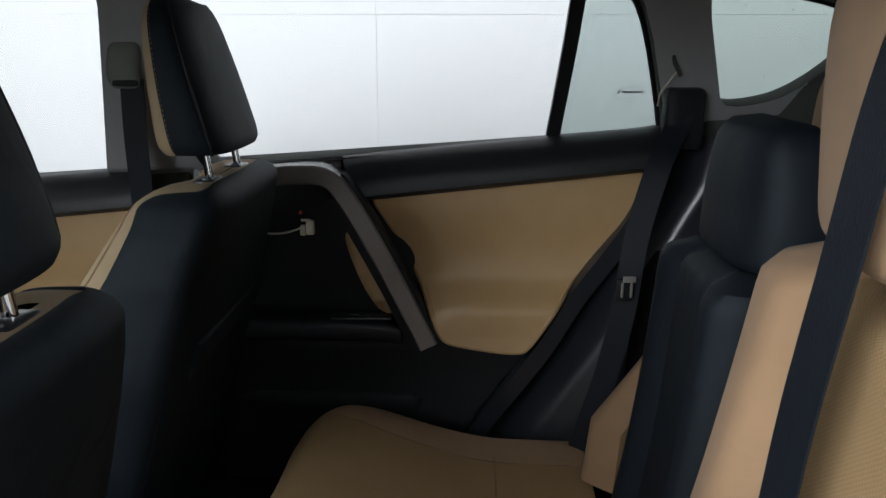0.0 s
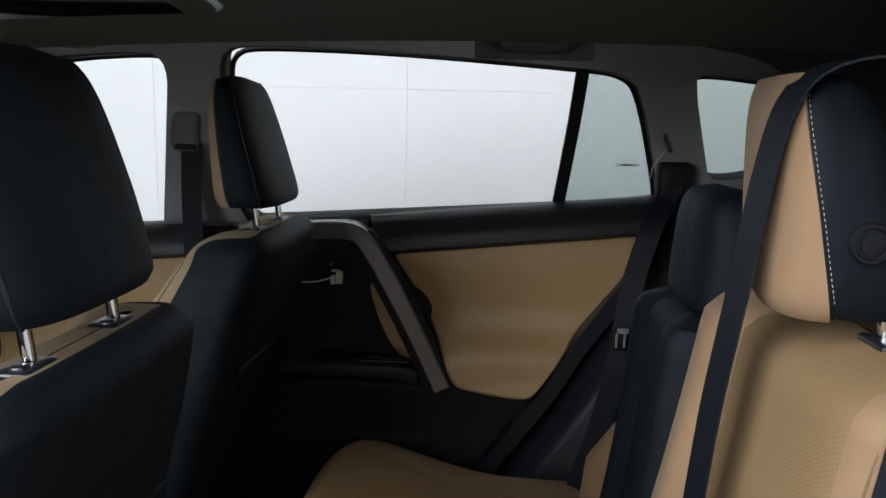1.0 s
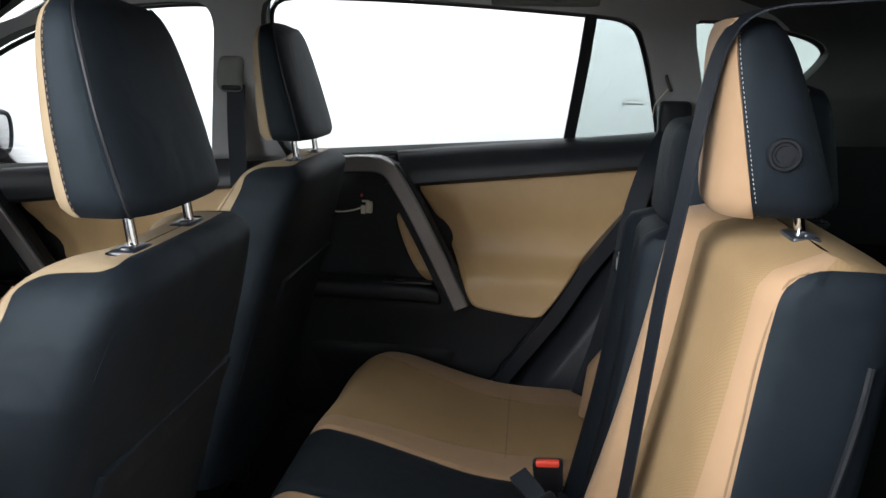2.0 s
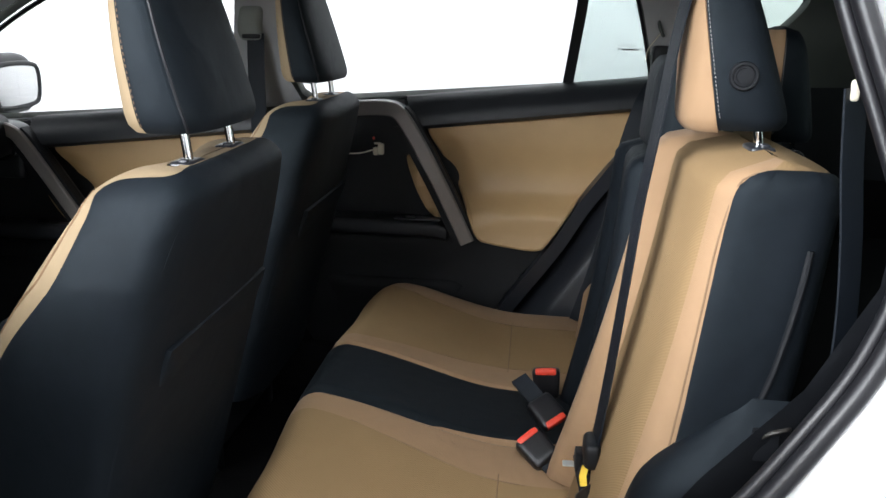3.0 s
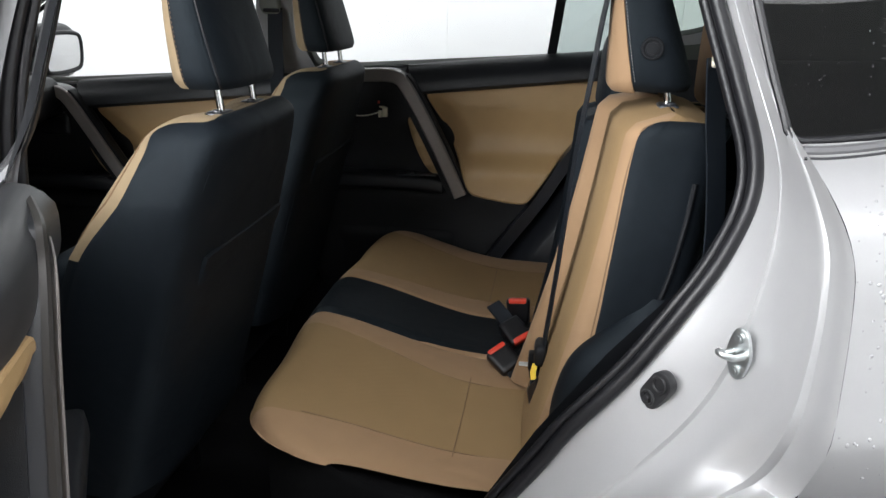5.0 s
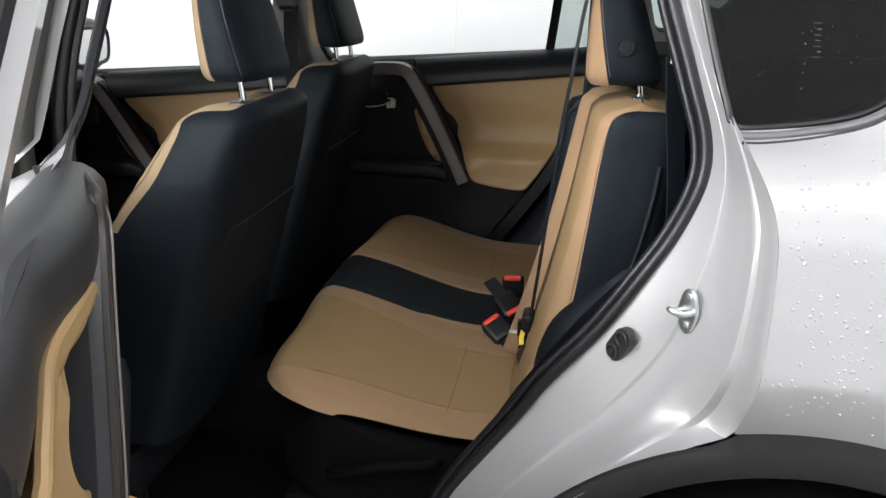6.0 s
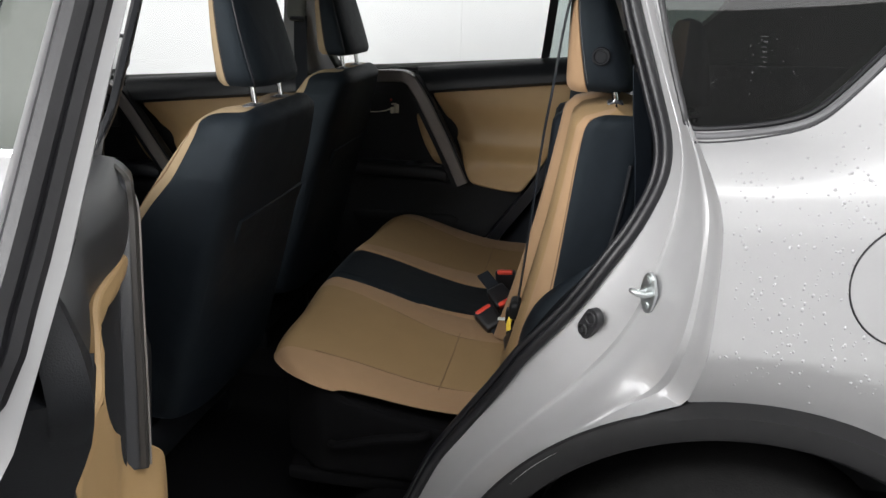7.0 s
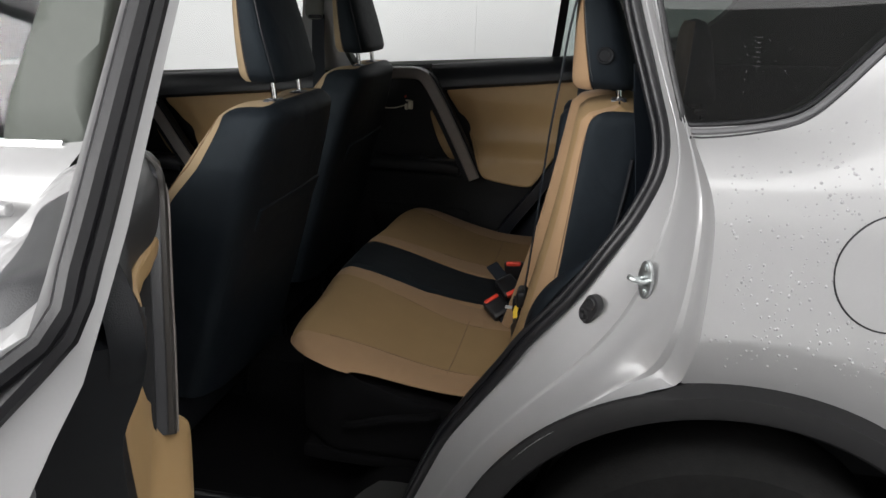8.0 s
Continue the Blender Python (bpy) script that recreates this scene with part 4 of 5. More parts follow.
part("inner_handle", tube(spline([(-0.42, -0.715, 0.915), (-0.37, -0.70, 0.912), (-0.325, -0.70, 0.918), (-0.31, -0.712, 0.93)], 16), 0.009, 8, flat=0.6), CHROME, open_door, "chrome inner handle")
D_OUT = chaikin([(-0.60, 0.24), (-0.605, 0.6), (-0.602, 1.03), (-0.575, 1.25), (-0.545, 1.43), (-0.50, 1.462), (-0.1, 1.462), (0.34, 1.45), (0.372, 1.43), (0.400, 1.321), (0.437, 1.205), (0.459, 1.150), (0.485, 1.091), (0.508, 1.030), (0.516, 0.965), (0.515, 0.88), (0.510, 0.807), (0.495, 0.715), (0.40, 0.675), (0.26, 0.57), (0.15, 0.43), (0.10, 0.30), (0.04, 0.235)], 1)
WIN_L = chaikin([(-0.562, 1.055), (-0.45, 1.060), (0.16, 1.105), (0.398, 1.130), (0.402, 1.142), (0.352, 1.34), (0.322, 1.392), (0.19, 1.402), (-0.205, 1.420), (-0.48, 1.424), (-0.53, 1.41), (-0.545, 1.36)], 1)
skin_part("outer_skin", D_OUT, [WIN_L], lambda x, z: -skin(x, z), 0.04, WHITE_PAINT, open_door, "pearl white door skin")


def inset_y(x, z):
    return -float(np.interp(z, [0.2, 1.0, 1.05, 1.10, 1.181, 1.319, 1.47], [0.735, 0.735, 0.714, 0.684, 0.654, 0.612, 0.563]))


IN_OUT = offset_loop(D_OUT, -0.018)
o = part("inner_sheet", cut_panel(IN_OUT, [WIN_L], inset_y, 0.04), WHITE_PAINT, open_door, "pearl white inner door sheet")
n = len(D_OUT)
rows = []
for i in range(n + 1):
    a, b = D_OUT[i % n], IN_OUT[i % n]
    pa, pb = Vector((a[0], -skin(*a), a[1])), Vector((b[0], inset_y(*b), b[1]))
    mid = pa.lerp(pb, 0.35) + Vector((0, 0, 0))
    rows.append([pa, pa.lerp(pb, 0.08), mid, pa.lerp(pb, 0.8), pb])
part("door_edge", mesh_from(rows), WHITE_PAINT, open_door, "pearl white door edge")
wrow = []
nw = len(WIN_L)
for i in range(nw + 1):
    a = WIN_L[i % nw]
    wrow.append([(a[0], -skin(*a), a[1]), (a[0], inset_y(*a), a[1])])
part("window_frame", mesh_from(wrow), BLACK_PLASTIC, open_door)
for name, k, r in (("perimeter_seal", 0.34, 0.0078), ("edge_seal", 0.60, 0.0072)):
    line = []
    for a, b in zip(D_OUT, IN_OUT):
        pa, pb = Vector((a[0], -skin(*a), a[1])), Vector((b[0], inset_y(*b), b[1]))
        line.append(pa.lerp(pb, k) + Vector(((b[0] - a[0]) * -0.2, 0, (b[1] - a[1]) * -0.2)))
    part(name, tube(spline(line, 180, True), r, 8, True, 1.0, (0, 1, 0)), RUBBER, open_door, "black rubber door seal")
part("latch", rbox((0.02, 0.05, 0.09), 0.006, (0.508, -0.80, 0.86), 3), ZINC, open_door, "steel door latch")
o = part("door_handle", rbox((0.2, 0.03, 0.03), 0.012, (0.28, -0.90, 0.99), 4), WHITE_PAINT, open_door)


# ---- seats ----
def front_bulge(amount, at=0.72):
    """Side bolsters: a rise near both edges with a groove inside."""
    def f(a):
        k = abs(a)
        return amount * (smoothstep(0.42, at, k) - 0.55 * smoothstep(at + 0.1, 1.0, k)) - 0.004 * smoothstep(0.10, 0.0, abs(k - 0.46))
    return f


def shoulder_bulge(amount):
    """Side bolsters that stand forward of the middle by that much."""
    return lambda a: amount * (smoothstep(0.40, 0.78, abs(a)) - 0.15 * smoothstep(0.9, 1.0, abs(a)))


def add_headrest(seat, base, w, h, depth_b, depth_t, lean, kind, post_len, sweep=0.0):
    """A headrest on two chrome posts. base: where the posts leave the seat; kind tells which cloth faces which way."""
    levels = []
    n = 26
    for j in range(n + 1):
        v = j / n
        t = 2 * v - 1
        round_ = (1 - abs(t) ** (14.0 if t < 0 else 5.0)) ** (1 / 2.8)
        hd = (depth_b + (depth_t - depth_b) * v) / 2
        cx = base[0] - lean * v
        z = base[2] + post_len + h * v
        tap = 1 - 0.14 * smoothstep(0.35, 1.0, v) - 0.02 * smoothstep(0.25, 0, v)
        levels.append(((cx, base[1], z), max(0.004, (w / 2) * tap * (0.35 + 0.65 * round_) if round_ < 0.999 else (w / 2) * tap), max(0.002, hd * round_), 3.2, lambda a, k=sweep * hd * round_: -k * (a + 1)))
    made, rows, ab = ring_solid(levels, kind, 56)
    return made, rows, ab


def finish(seat, made, mats):
    out = {}
    for key in sorted(made):
        name, mat, label = mats[key]
        out[key] = part(name, made[key], mat, seat, label)
    return out


def posts(seat, base, gap, length, holes=True):
    for s in (-1, 1):
        p = Vector((base[0], base[1] + s * gap / 2, base[2]))
        post = part("headrest_post", tube([p + Vector((0.004, 0, -0.02)), p + Vector((-0.002, 0, length * 0.5)), p + Vector((-0.008, 0, length + 0.02))], 0.0062, 12), CHROME, seat, "chrome headrest post")
        part("post_guide", merge(rbox((0.032, 0.050, 0.011), 0.005, (p.x, p.y - 0.003, p.z - 0.001), 4), rbox((0.013, 0.014, 0.008), 0.003, (p.x + 0.003, p.y - 0.017, p.z + 0.004), 3)), GLOSS_BLACK, post, "black plastic post guide")


def front_seat(cx, cy, zt):
    """cx, cy: the headrest posts at the top of the back; zt: their height."""
    seat = thing("front_seat", "front bucket seat in tan and black cloth seen from behind", "car seat", "front seats")
    n = 90
    z0, z1 = 0.42, zt + 0.006
    down = [0.0, 0.10, 0.22, 0.40, 0.67]

    def rear_x(z):
        return cx + 0.054 - 0.27 * max(0.0, z1 - 0.03 - z)

    def side_x(z):
        """The front of the side bolsters: it runs forward as it goes down."""
        return cx + float(np.interp(zt - z, down, [-0.082, -0.150, -0.232, -0.30, -0.31]))

    levels = []
    for j in range(n + 1):
        v = j / n
        z = z0 + (z1 - z0) * (1 - (1 - v) ** 1.25)
        hw = float(np.interp(zt - z, [-0.01, 0.02, 0.06, 0.12, 0.25, 0.5, 0.67], [0.172, 0.190, 0.209, 0.226, 0.242, 0.245, 0.235]))
        rise = max(0.0, (z - (z1 - 0.030)) / 0.030)
        rnd = math.sqrt(max(0.0, 1 - min(1, rise) ** 2))
        back, side = rear_x(z), side_x(z)
        mid = back - float(np.interp(zt - z, [0, 0.1, 0.3, 0.67], [0.105, 0.115, 0.135, 0.15]))
        levels.append((((back + mid) / 2, cy, z), hw - 0.035 * (1 - rnd), max(0.003, (back - mid) / 2 * (0.30 + 0.70 * rnd)), 3.6, shoulder_bulge(max(0.0, (mid - side)) * (0.55 + 0.45 * rnd))))
    c, hw, hd, p, bl = levels[-1]
    levels.append((c, hw * 0.8, 0.001, p, bl))

    def pick(v, a, b):
        if v > 0.90:
            return "top"
        if v < 0.565:
            return "core"
        if b > 0.55 and abs(a) < 0.5:
            return "insert"
        if b < -0.2:
            return "core"
        return "bolster_in" if a < 0 else "bolster_out"

    made, rows, ab = ring_solid(levels, pick, 72)

    # black back panel: it wraps both sides and is sewn to the tan bolsters
    def side_column(w):
        row = rows[w]
        want = side_x(row[0].z) + float(np.interp(zt - row[0].z, [0.0, 0.05, 0.12, 0.185, 0.23], [0.02, 0.043, 0.056, 0.044, 0.032]))
        best = min(range(27, 48), key=lambda i: abs(row[i].x - want))
        nb = best + 1 if (row[best].x - want) < 0 else best - 1
        gap = row[nb].x - row[best].x
        return best + (nb - best) * (want - row[best].x) / gap if abs(gap) > 1e-6 else float(best)

    def top_level(u):
        w = 90
        while w > 60 and rows[w][u].x < cx + 0.021:
            w -= 1
        return min(89.6, w + 0.5)

    low = side_column(56)
    side = [(low, 0.0), (low, 20.0), (low, 40.0), (low, 50.0)] + [(side_column(w), float(w)) for w in (56, 62, 66, 70, 74, 78, 81, 84)]
    half = side + [(side[-1][0] + 0.8, 86.3), (side[-1][0] + 2.6, 87.4)] + [(float(u), top_level(u)) for u in (40, 44, 48)] + [(53.5, top_level(53))]
    loop = chaikin(half + [(107.0 - u, w) for u, w in reversed(half[:-1])], 2)
    bm, at = surface_patch(rows, loop, 0.0024, 1.2)
    o = part("back_panel", bm, BLACK_FABRIC, seat, "black cloth seat back")
    thicken(o, 0.003, 0, 0.001)
    for k in (0, 1):
        line = [at(107.0 - u if k else u, w) for u, w in half[4:-1]]
        part("seam", tube(spline(line, 60), 0.0010, 6), SEAM_BROWN, o)
        # piping down the middle of the tan bolster
        line = [at(107.0 - (u - 2.3) if k else u - 2.3, w) for u, w in side[4:]]
        part("piping", tube(spline(line, 60), 0.0016, 6), SEAM_BROWN, seat)
        # the sewn crease where the back cover turns to the side
        line = [at(107.0 - u if k else u, w) for u, w in ((45.0, 84.0), (42.5, 76.0), (41.5, 62.0), (41.0, 44.0), (40.5, 20.0), (40.5, 2.0))]
        part("cover_seam", tube([q + Vector((0.002, 0, 0)) for q in spline(line, 60)], 0.0022, 6), BLACK_FABRIC, o)
    finish(seat, made, {"top": ("shoulder_top", TAN_PLAIN, "tan cloth seat shoulder"), "insert": ("back_insert", TAN_WOVEN, ""), "bolster_in": ("back_bolster", TAN_PLAIN, "tan cloth side bolster"), "bolster_out": ("back_bolster", TAN_PLAIN, "tan cloth side bolster"), "core": ("back_core", BLACK_FABRIC, "")})

    def hpick(v, a, b):
        if b > 0.30:
            return "front"
        if abs(a) > 0.93 and b > -0.5:
            return "side"
        return "rear"

    made, rows, ab = add_headrest(seat, (cx - 0.012, cy, zt), 0.262, 0.238, 0.124, 0.062, 0.042, hpick, 0.038)
    got = finish(seat, made, {"front": ("headrest_front", TAN_PLAIN, "tan cloth headrest face"), "side": ("headrest_side", BLACK_FABRIC, "black headrest side"), "rear": ("headrest_back", BLACK_FABRIC, "black headrest back")})
    # seams of the headrest: piping on the rear edges, stitching beside the tan face
    for sgn in (-1, 1):
        i0 = min(range(56), key=lambda i: abs(ab[i][0] - sgn * 0.95) + abs(ab[i][1] + 0.62))
        line = [rows[j][i0] for j in range(1, 26)]
        part("piping", tube(spline(line, 40), 0.0023, 6), BLACK_PLASTIC, got["rear"])
        i0 = min(range(56), key=lambda i: abs(ab[i][0] - sgn * 1.0) + abs(ab[i][1] - 0.38))
        line = [rows[j][i0] + Vector((0.003, 0, 0)) for j in range(2, 25)]
        part("stitching", stitches(line, 0.0055, 0.0016, 0.0006, (0.0, sgn * 0.0016, 0)), SEAM_BROWN, got["front"], "brown stitching")
    posts(seat, (cx, cy, zt + 0.004), 0.144, 0.06)
    # cushion, side cover and runner
    part("cushion", rbox((0.50, 0.50, 0.16), 0.05, (cx - 0.50, cy, 0.46), 7, lambda p: Vector((p.x, p.y, p.z + 0.05 * smoothstep(cx - 0.4, cx - 0.75, p.x)))), BLACK_FABRIC, seat, "black cloth seat cushion side")
    part("cushion_inset", rbox((0.36, 0.22, 0.03), 0.014, (cx - 0.53, cy, 0.555), 4), TAN_WOVEN, seat)
    part("seat_base", rbox((0.50, 0.46, 0.12), 0.03, (cx - 0.46, cy, 0.33), 4), BLACK_PLASTIC, seat, "black seat base")
    for s in (-1, 1):
        part("seat_runner", rbox((0.46, 0.04, 0.10), 0.012, (cx - 0.46, cy + s * 0.18, 0.242), 3), BLACK_PLASTIC, seat)
    # map pocket on the back panel, its mouth gaping a little
    part("map_pocket", rbox((0.03, 0.36, 0.34), 0.014, (cx - 0.061, cy, 0.70), 6, lambda p: Vector((p.x - 0.27 * (0.70 - p.z) + 0.014 * smoothstep(0.78, 0.87, p.z), p.y, p.z))), BLACK_FABRIC, seat, "black cloth map pocket")
    return seat


front_seat(-0.359, -0.390, 1.082)
front_seat(-0.402, 0.360, 1.089)


# rear bench: one cushion with a black middle strip
bench = thing("rear_bench_cushion", "tan cloth rear bench cushion with a black middle strip", "seat cushion")


def bench_z(x, y):
    """Height of the cushion's top."""
    v = (x + 0.345) / 0.58
    crown = 0.592 - 0.085 * smoothstep(0.0, 0.75, v) - 0.01 * v
    edge = 0.002 * smoothstep(0.40, 0.50, abs(abs(y) - 0.04)) if abs(y) > 0.14 else 0.0
    dish = 0.007 * math.sin(math.pi * min(1, max(0, (abs(y) - 0.16) / 0.42))) if abs(y) > 0.16 else 0.0
    groove = 0.006 * smoothstep(0.016, 0.0, abs(y - 0.118 if y > 0 else y + 0.104))
    mid = 0.004 if -0.104 < y < 0.118 else 0.0
    ridge = 0.006 * math.exp(-((x + 0.13 - 0.45 * (y - 0.30)) / 0.05) ** 2) * smoothstep(0.17, 0.25, y) * smoothstep(0.54, 0.42, y)
    return crown - dish + edge - groove + mid + ridge


def bench_part(name, y0, y1, mat, label, x0=-0.345, x1=0.235, inset=None):
    nx, ny = 40, 36
    rows = []
    r = 0.055
    for i in range(nx + 1):
        row = []
        u = i / nx
        # the path runs up the front face, over the lip and back
        if u < 0.30:
            w = u / 0.30
            if w < 0.4:
                px, drop = 0.004 + 0.016 * (1 - w / 0.4), 0.070 - 0.010 * (w / 0.4)
            else:
                f = (w - 0.4) / 0.6 * math.pi / 2
                px, drop = 0.004 + r * (1 - math.cos(f)), 0.060 * (1 - math.sin(f))
        else:
            px, drop = r + 0.004 + (x1 - x0 - r - 0.004) * (u - 0.30) / 0.70, 0.0
        for j in range(ny + 1):
            xx = x0 + px
            y = y0(xx) + (y1(xx) - y0(xx)) * j / ny
            out = max(0.0, (abs(y) - 0.45) / 0.17)
            turn = min(1.0, max(0.0, (abs(y) - 0.37) / 0.252))
            side = (0.022 - 0.010 * smoothstep(-0.15, 0.10, xx)) * (1 - math.sqrt(max(0.0, 1 - min(1, out) ** 2)))
            drop_here = drop * (1 - 0.2 * min(1, out))
            x = x0 + px + (0.14 * (1 - math.sqrt(max(0.0, 1 - turn ** 2.5))) + 0.010 * smoothstep(0.14, 0.34, abs(y)) - 0.008) * (1 - smoothstep(0.25, 0.62, u))
            row.append((x, y, bench_z(max(x, x0 + 0.05), y) - min(0.060 - 0.036 * min(1, turn) ** 1.2, max(drop_here, side) + 0.35 * min(drop_here, side))))
        rows.append(row)
    return part(name, mesh_from(rows), mat, bench, label)


def strip_near(x):
    return -0.118 + 0.024 * smoothstep(-0.30, 0.10, x)


def strip_far(x):
    return 0.108 + 0.017 * smoothstep(-0.30, 0.10, x)


bench_part("middle_strip", strip_near, strip_far, BLACK_FABRIC, "black cloth middle strip")


def inner_seam(x):
    return 0.178 + 0.055 * smoothstep(-0.30, 0.12, x)


def outer_seam(x):
    return 0.535 - 0.040 * smoothstep(-0.34, -0.02, x)


for s in (-1, 1):
    bench_part("inner_bolster", strip_far if s > 0 else strip_near, lambda x: s * inner_seam(x), TAN_FABRIC, "tan cloth cushion edge")
    bench_part("woven_inset", lambda x: s * inner_seam(x), lambda x: s * outer_seam(x), TAN_WOVEN, "tan woven cushion inset")
    bench_part("outer_bolster", lambda x: s * outer_seam(x), lambda x: s * (0.624 - 0.030 * smoothstep(-0.34, 0.08, x)), TAN_FABRIC, "tan cloth cushion edge")
    for seam, nm in ((inner_seam, "seam"), (outer_seam, "seam")):
        part(nm, tube(spline([(x, s * seam(x), bench_z(x, seam(x)) - 0.0006) for x in (-0.22, -0.12, 0.0, 0.1, 0.2)], 30), 0.0011, 5), SEAM_BROWN, bench)
    part("cross_seam", tube(spline([(0.052, s * 0.21, bench_z(0.052, 0.21) + 0.001), (0.052, s * 0.36, bench_z(0.052, 0.36) + 0.001), (0.052, s * 0.51, bench_z(0.052, 0.51) + 0.001)], 20), 0.001, 6), SEAM_BROWN, bench)
part("cushion_base", rbox((0.53, 1.215, 0.13), 0.02, (-0.035, 0, 0.385), 9, lambda p: Vector((p.x + 0.10 * smoothstep(0.50, 0.62, abs(p.y)) * smoothstep(-0.1, -0.3, p.x), p.y, p.z + smoothstep(0.34, 0.45, p.z) * (bench_z(p.x, p.y) - 0.036 - 0.45)))), CARPET, bench, "black cloth cushion base")
part("base_cover", rbox((0.52, 1.20, 0.05), 0.02, (-0.01, 0, 0.305), 4), CARPET, bench, "black plinth")
part("side_handle", tube(spline([(-0.165, -0.600, 0.395), (-0.14, -0.626, 0.408), (-0.05, -0.632, 0.438), (0.03, -0.630, 0.452), (0.052, -0.605, 0.446)], 30), 0.0095, 8), CARPET, bench, "black seat slide lever")


def lopsided(amount):
    """A firm inner bolster with a groove beside it, and a wide inset that runs out to a slim outer bolster."""
    def f(a):
        inner = smoothstep(0.36, 0.52, a) - 0.45 * smoothstep(0.80, 1.0, a) - 0.35 * smoothstep(0.10, 0.0, abs(a - 0.34))
        outer = 0.12 * smoothstep(-0.60, -0.88, a) - 0.12 * smoothstep(-0.90, -1.0, a)
        return amount * (inner + outer)
    return f


def rear_back(seat, cy, hw, z0, z1, tilt, pivot, side_black, depth, panel=False, bulge=0.028, least=0.0):
    """A rear backrest, upright from pivot (x, z), leaning back by tilt (run per rise)."""
    levels = []
    n = 40
    for j in range(n + 1):
        v = j / n
        z = z0 + (z1 - z0) * v
        rnd = math.sqrt(max(0.0, 1 - ((v - 0.94) / 0.06) ** 2)) if v > 0.94 else 1.0
        hd = float(np.interp(v, [0, 0.5, 1], [depth, depth, depth * 0.86]))
        x = max(least, pivot + tilt * (z - z0)) + hd + 0.012 * math.sin(math.pi * v)
        levels.append(((x, cy, z), hw - 0.03 * (1 - rnd), max(0.002, hd * rnd), 4.2, lopsided(0.034 * (1 - 0.4 * v)) if panel else front_bulge(bulge * (1 - 0.4 * v), 0.74)))
    c, w, d, p, bl = levels[-1]
    levels.append((c, w * 0.85, 0.001, p, bl))

    def pick(v, a, b):
        if side_black is None:
            return "body"
        if v > (0.91 if panel else 0.955) and (b < 0.4 or v > 0.955):
            return "top"
        if b > 0.4:
            if (-0.85 < a < 0.36) if panel else abs(a) < 0.44:
                return "insert"
            if a * side_black > 0.935 and not panel:
                return "side"
            return "bolster_in" if a < 0 else "bolster_out"
        return "top" if panel and v > 0.86 else "bolster_in" if panel and a < -0.8 and b > -0.6 else "side"

    made, rows, ab = ring_solid(levels, pick, 80)
    finish(seat, made, {"body": ("backrest", BLACK_FABRIC, "black cloth backrest"), "top": ("top_panel", TAN_WOVEN, "tan woven top"), "insert": ("back_insert", TAN_WOVEN, "tan woven back inset"), "bolster_in": ("back_bolster", TAN_FABRIC, "tan cloth side bolster"), "bolster_out": ("back_bolster", TAN_FABRIC, "tan cloth side bolster"), "side": ("side_panel", BLACK_FABRIC, "black cloth side panel")})
    if panel:
        # the black side panel, sewn on a hand behind the front edge
        edge = lambda b: 39.5 - math.copysign(math.degrees(math.asin(abs(b) ** 2.1)), b) / 4.5
        loop = [(edge(0.22), 1.0), (edge(0.37), 10.0), (edge(0.50), 18.0), (edge(0.59), 26.0), (edge(0.64), 34.0), (edge(0.64) + 0.1, 38.1), (edge(0.55), 39.0), (edge(0.33), 39.3), (edge(-0.4), 39.3), (edge(-0.8), 39.0), (edge(-0.95), 38.0), (edge(-0.98), 30.0), (edge(-0.98), 1.0)]
        loop = chaikin(loop, 1, True, 0.2)
        bm, at = surface_patch(rows, loop, 0.0025)
        o = part("side_panel", bm, BLACK_FABRIC, seat, "black cloth side panel")
        thicken(o, 0.004, 0, 0.0012)
        line = [at(edge(b) - 0.8, w) for b, w in ((0.24, 2), (0.32, 7), (0.40, 12), (0.50, 18), (0.57, 24), (0.61, 29), (0.64, 34))] + [at(edge(0.64) - 0.2, 38.3), at(edge(0.55), 39.2)]
        part("seam", tube(spline(line, 60), 0.0013, 6), SEAM_BROWN, o, "brown stitched seam")
    return rows, ab


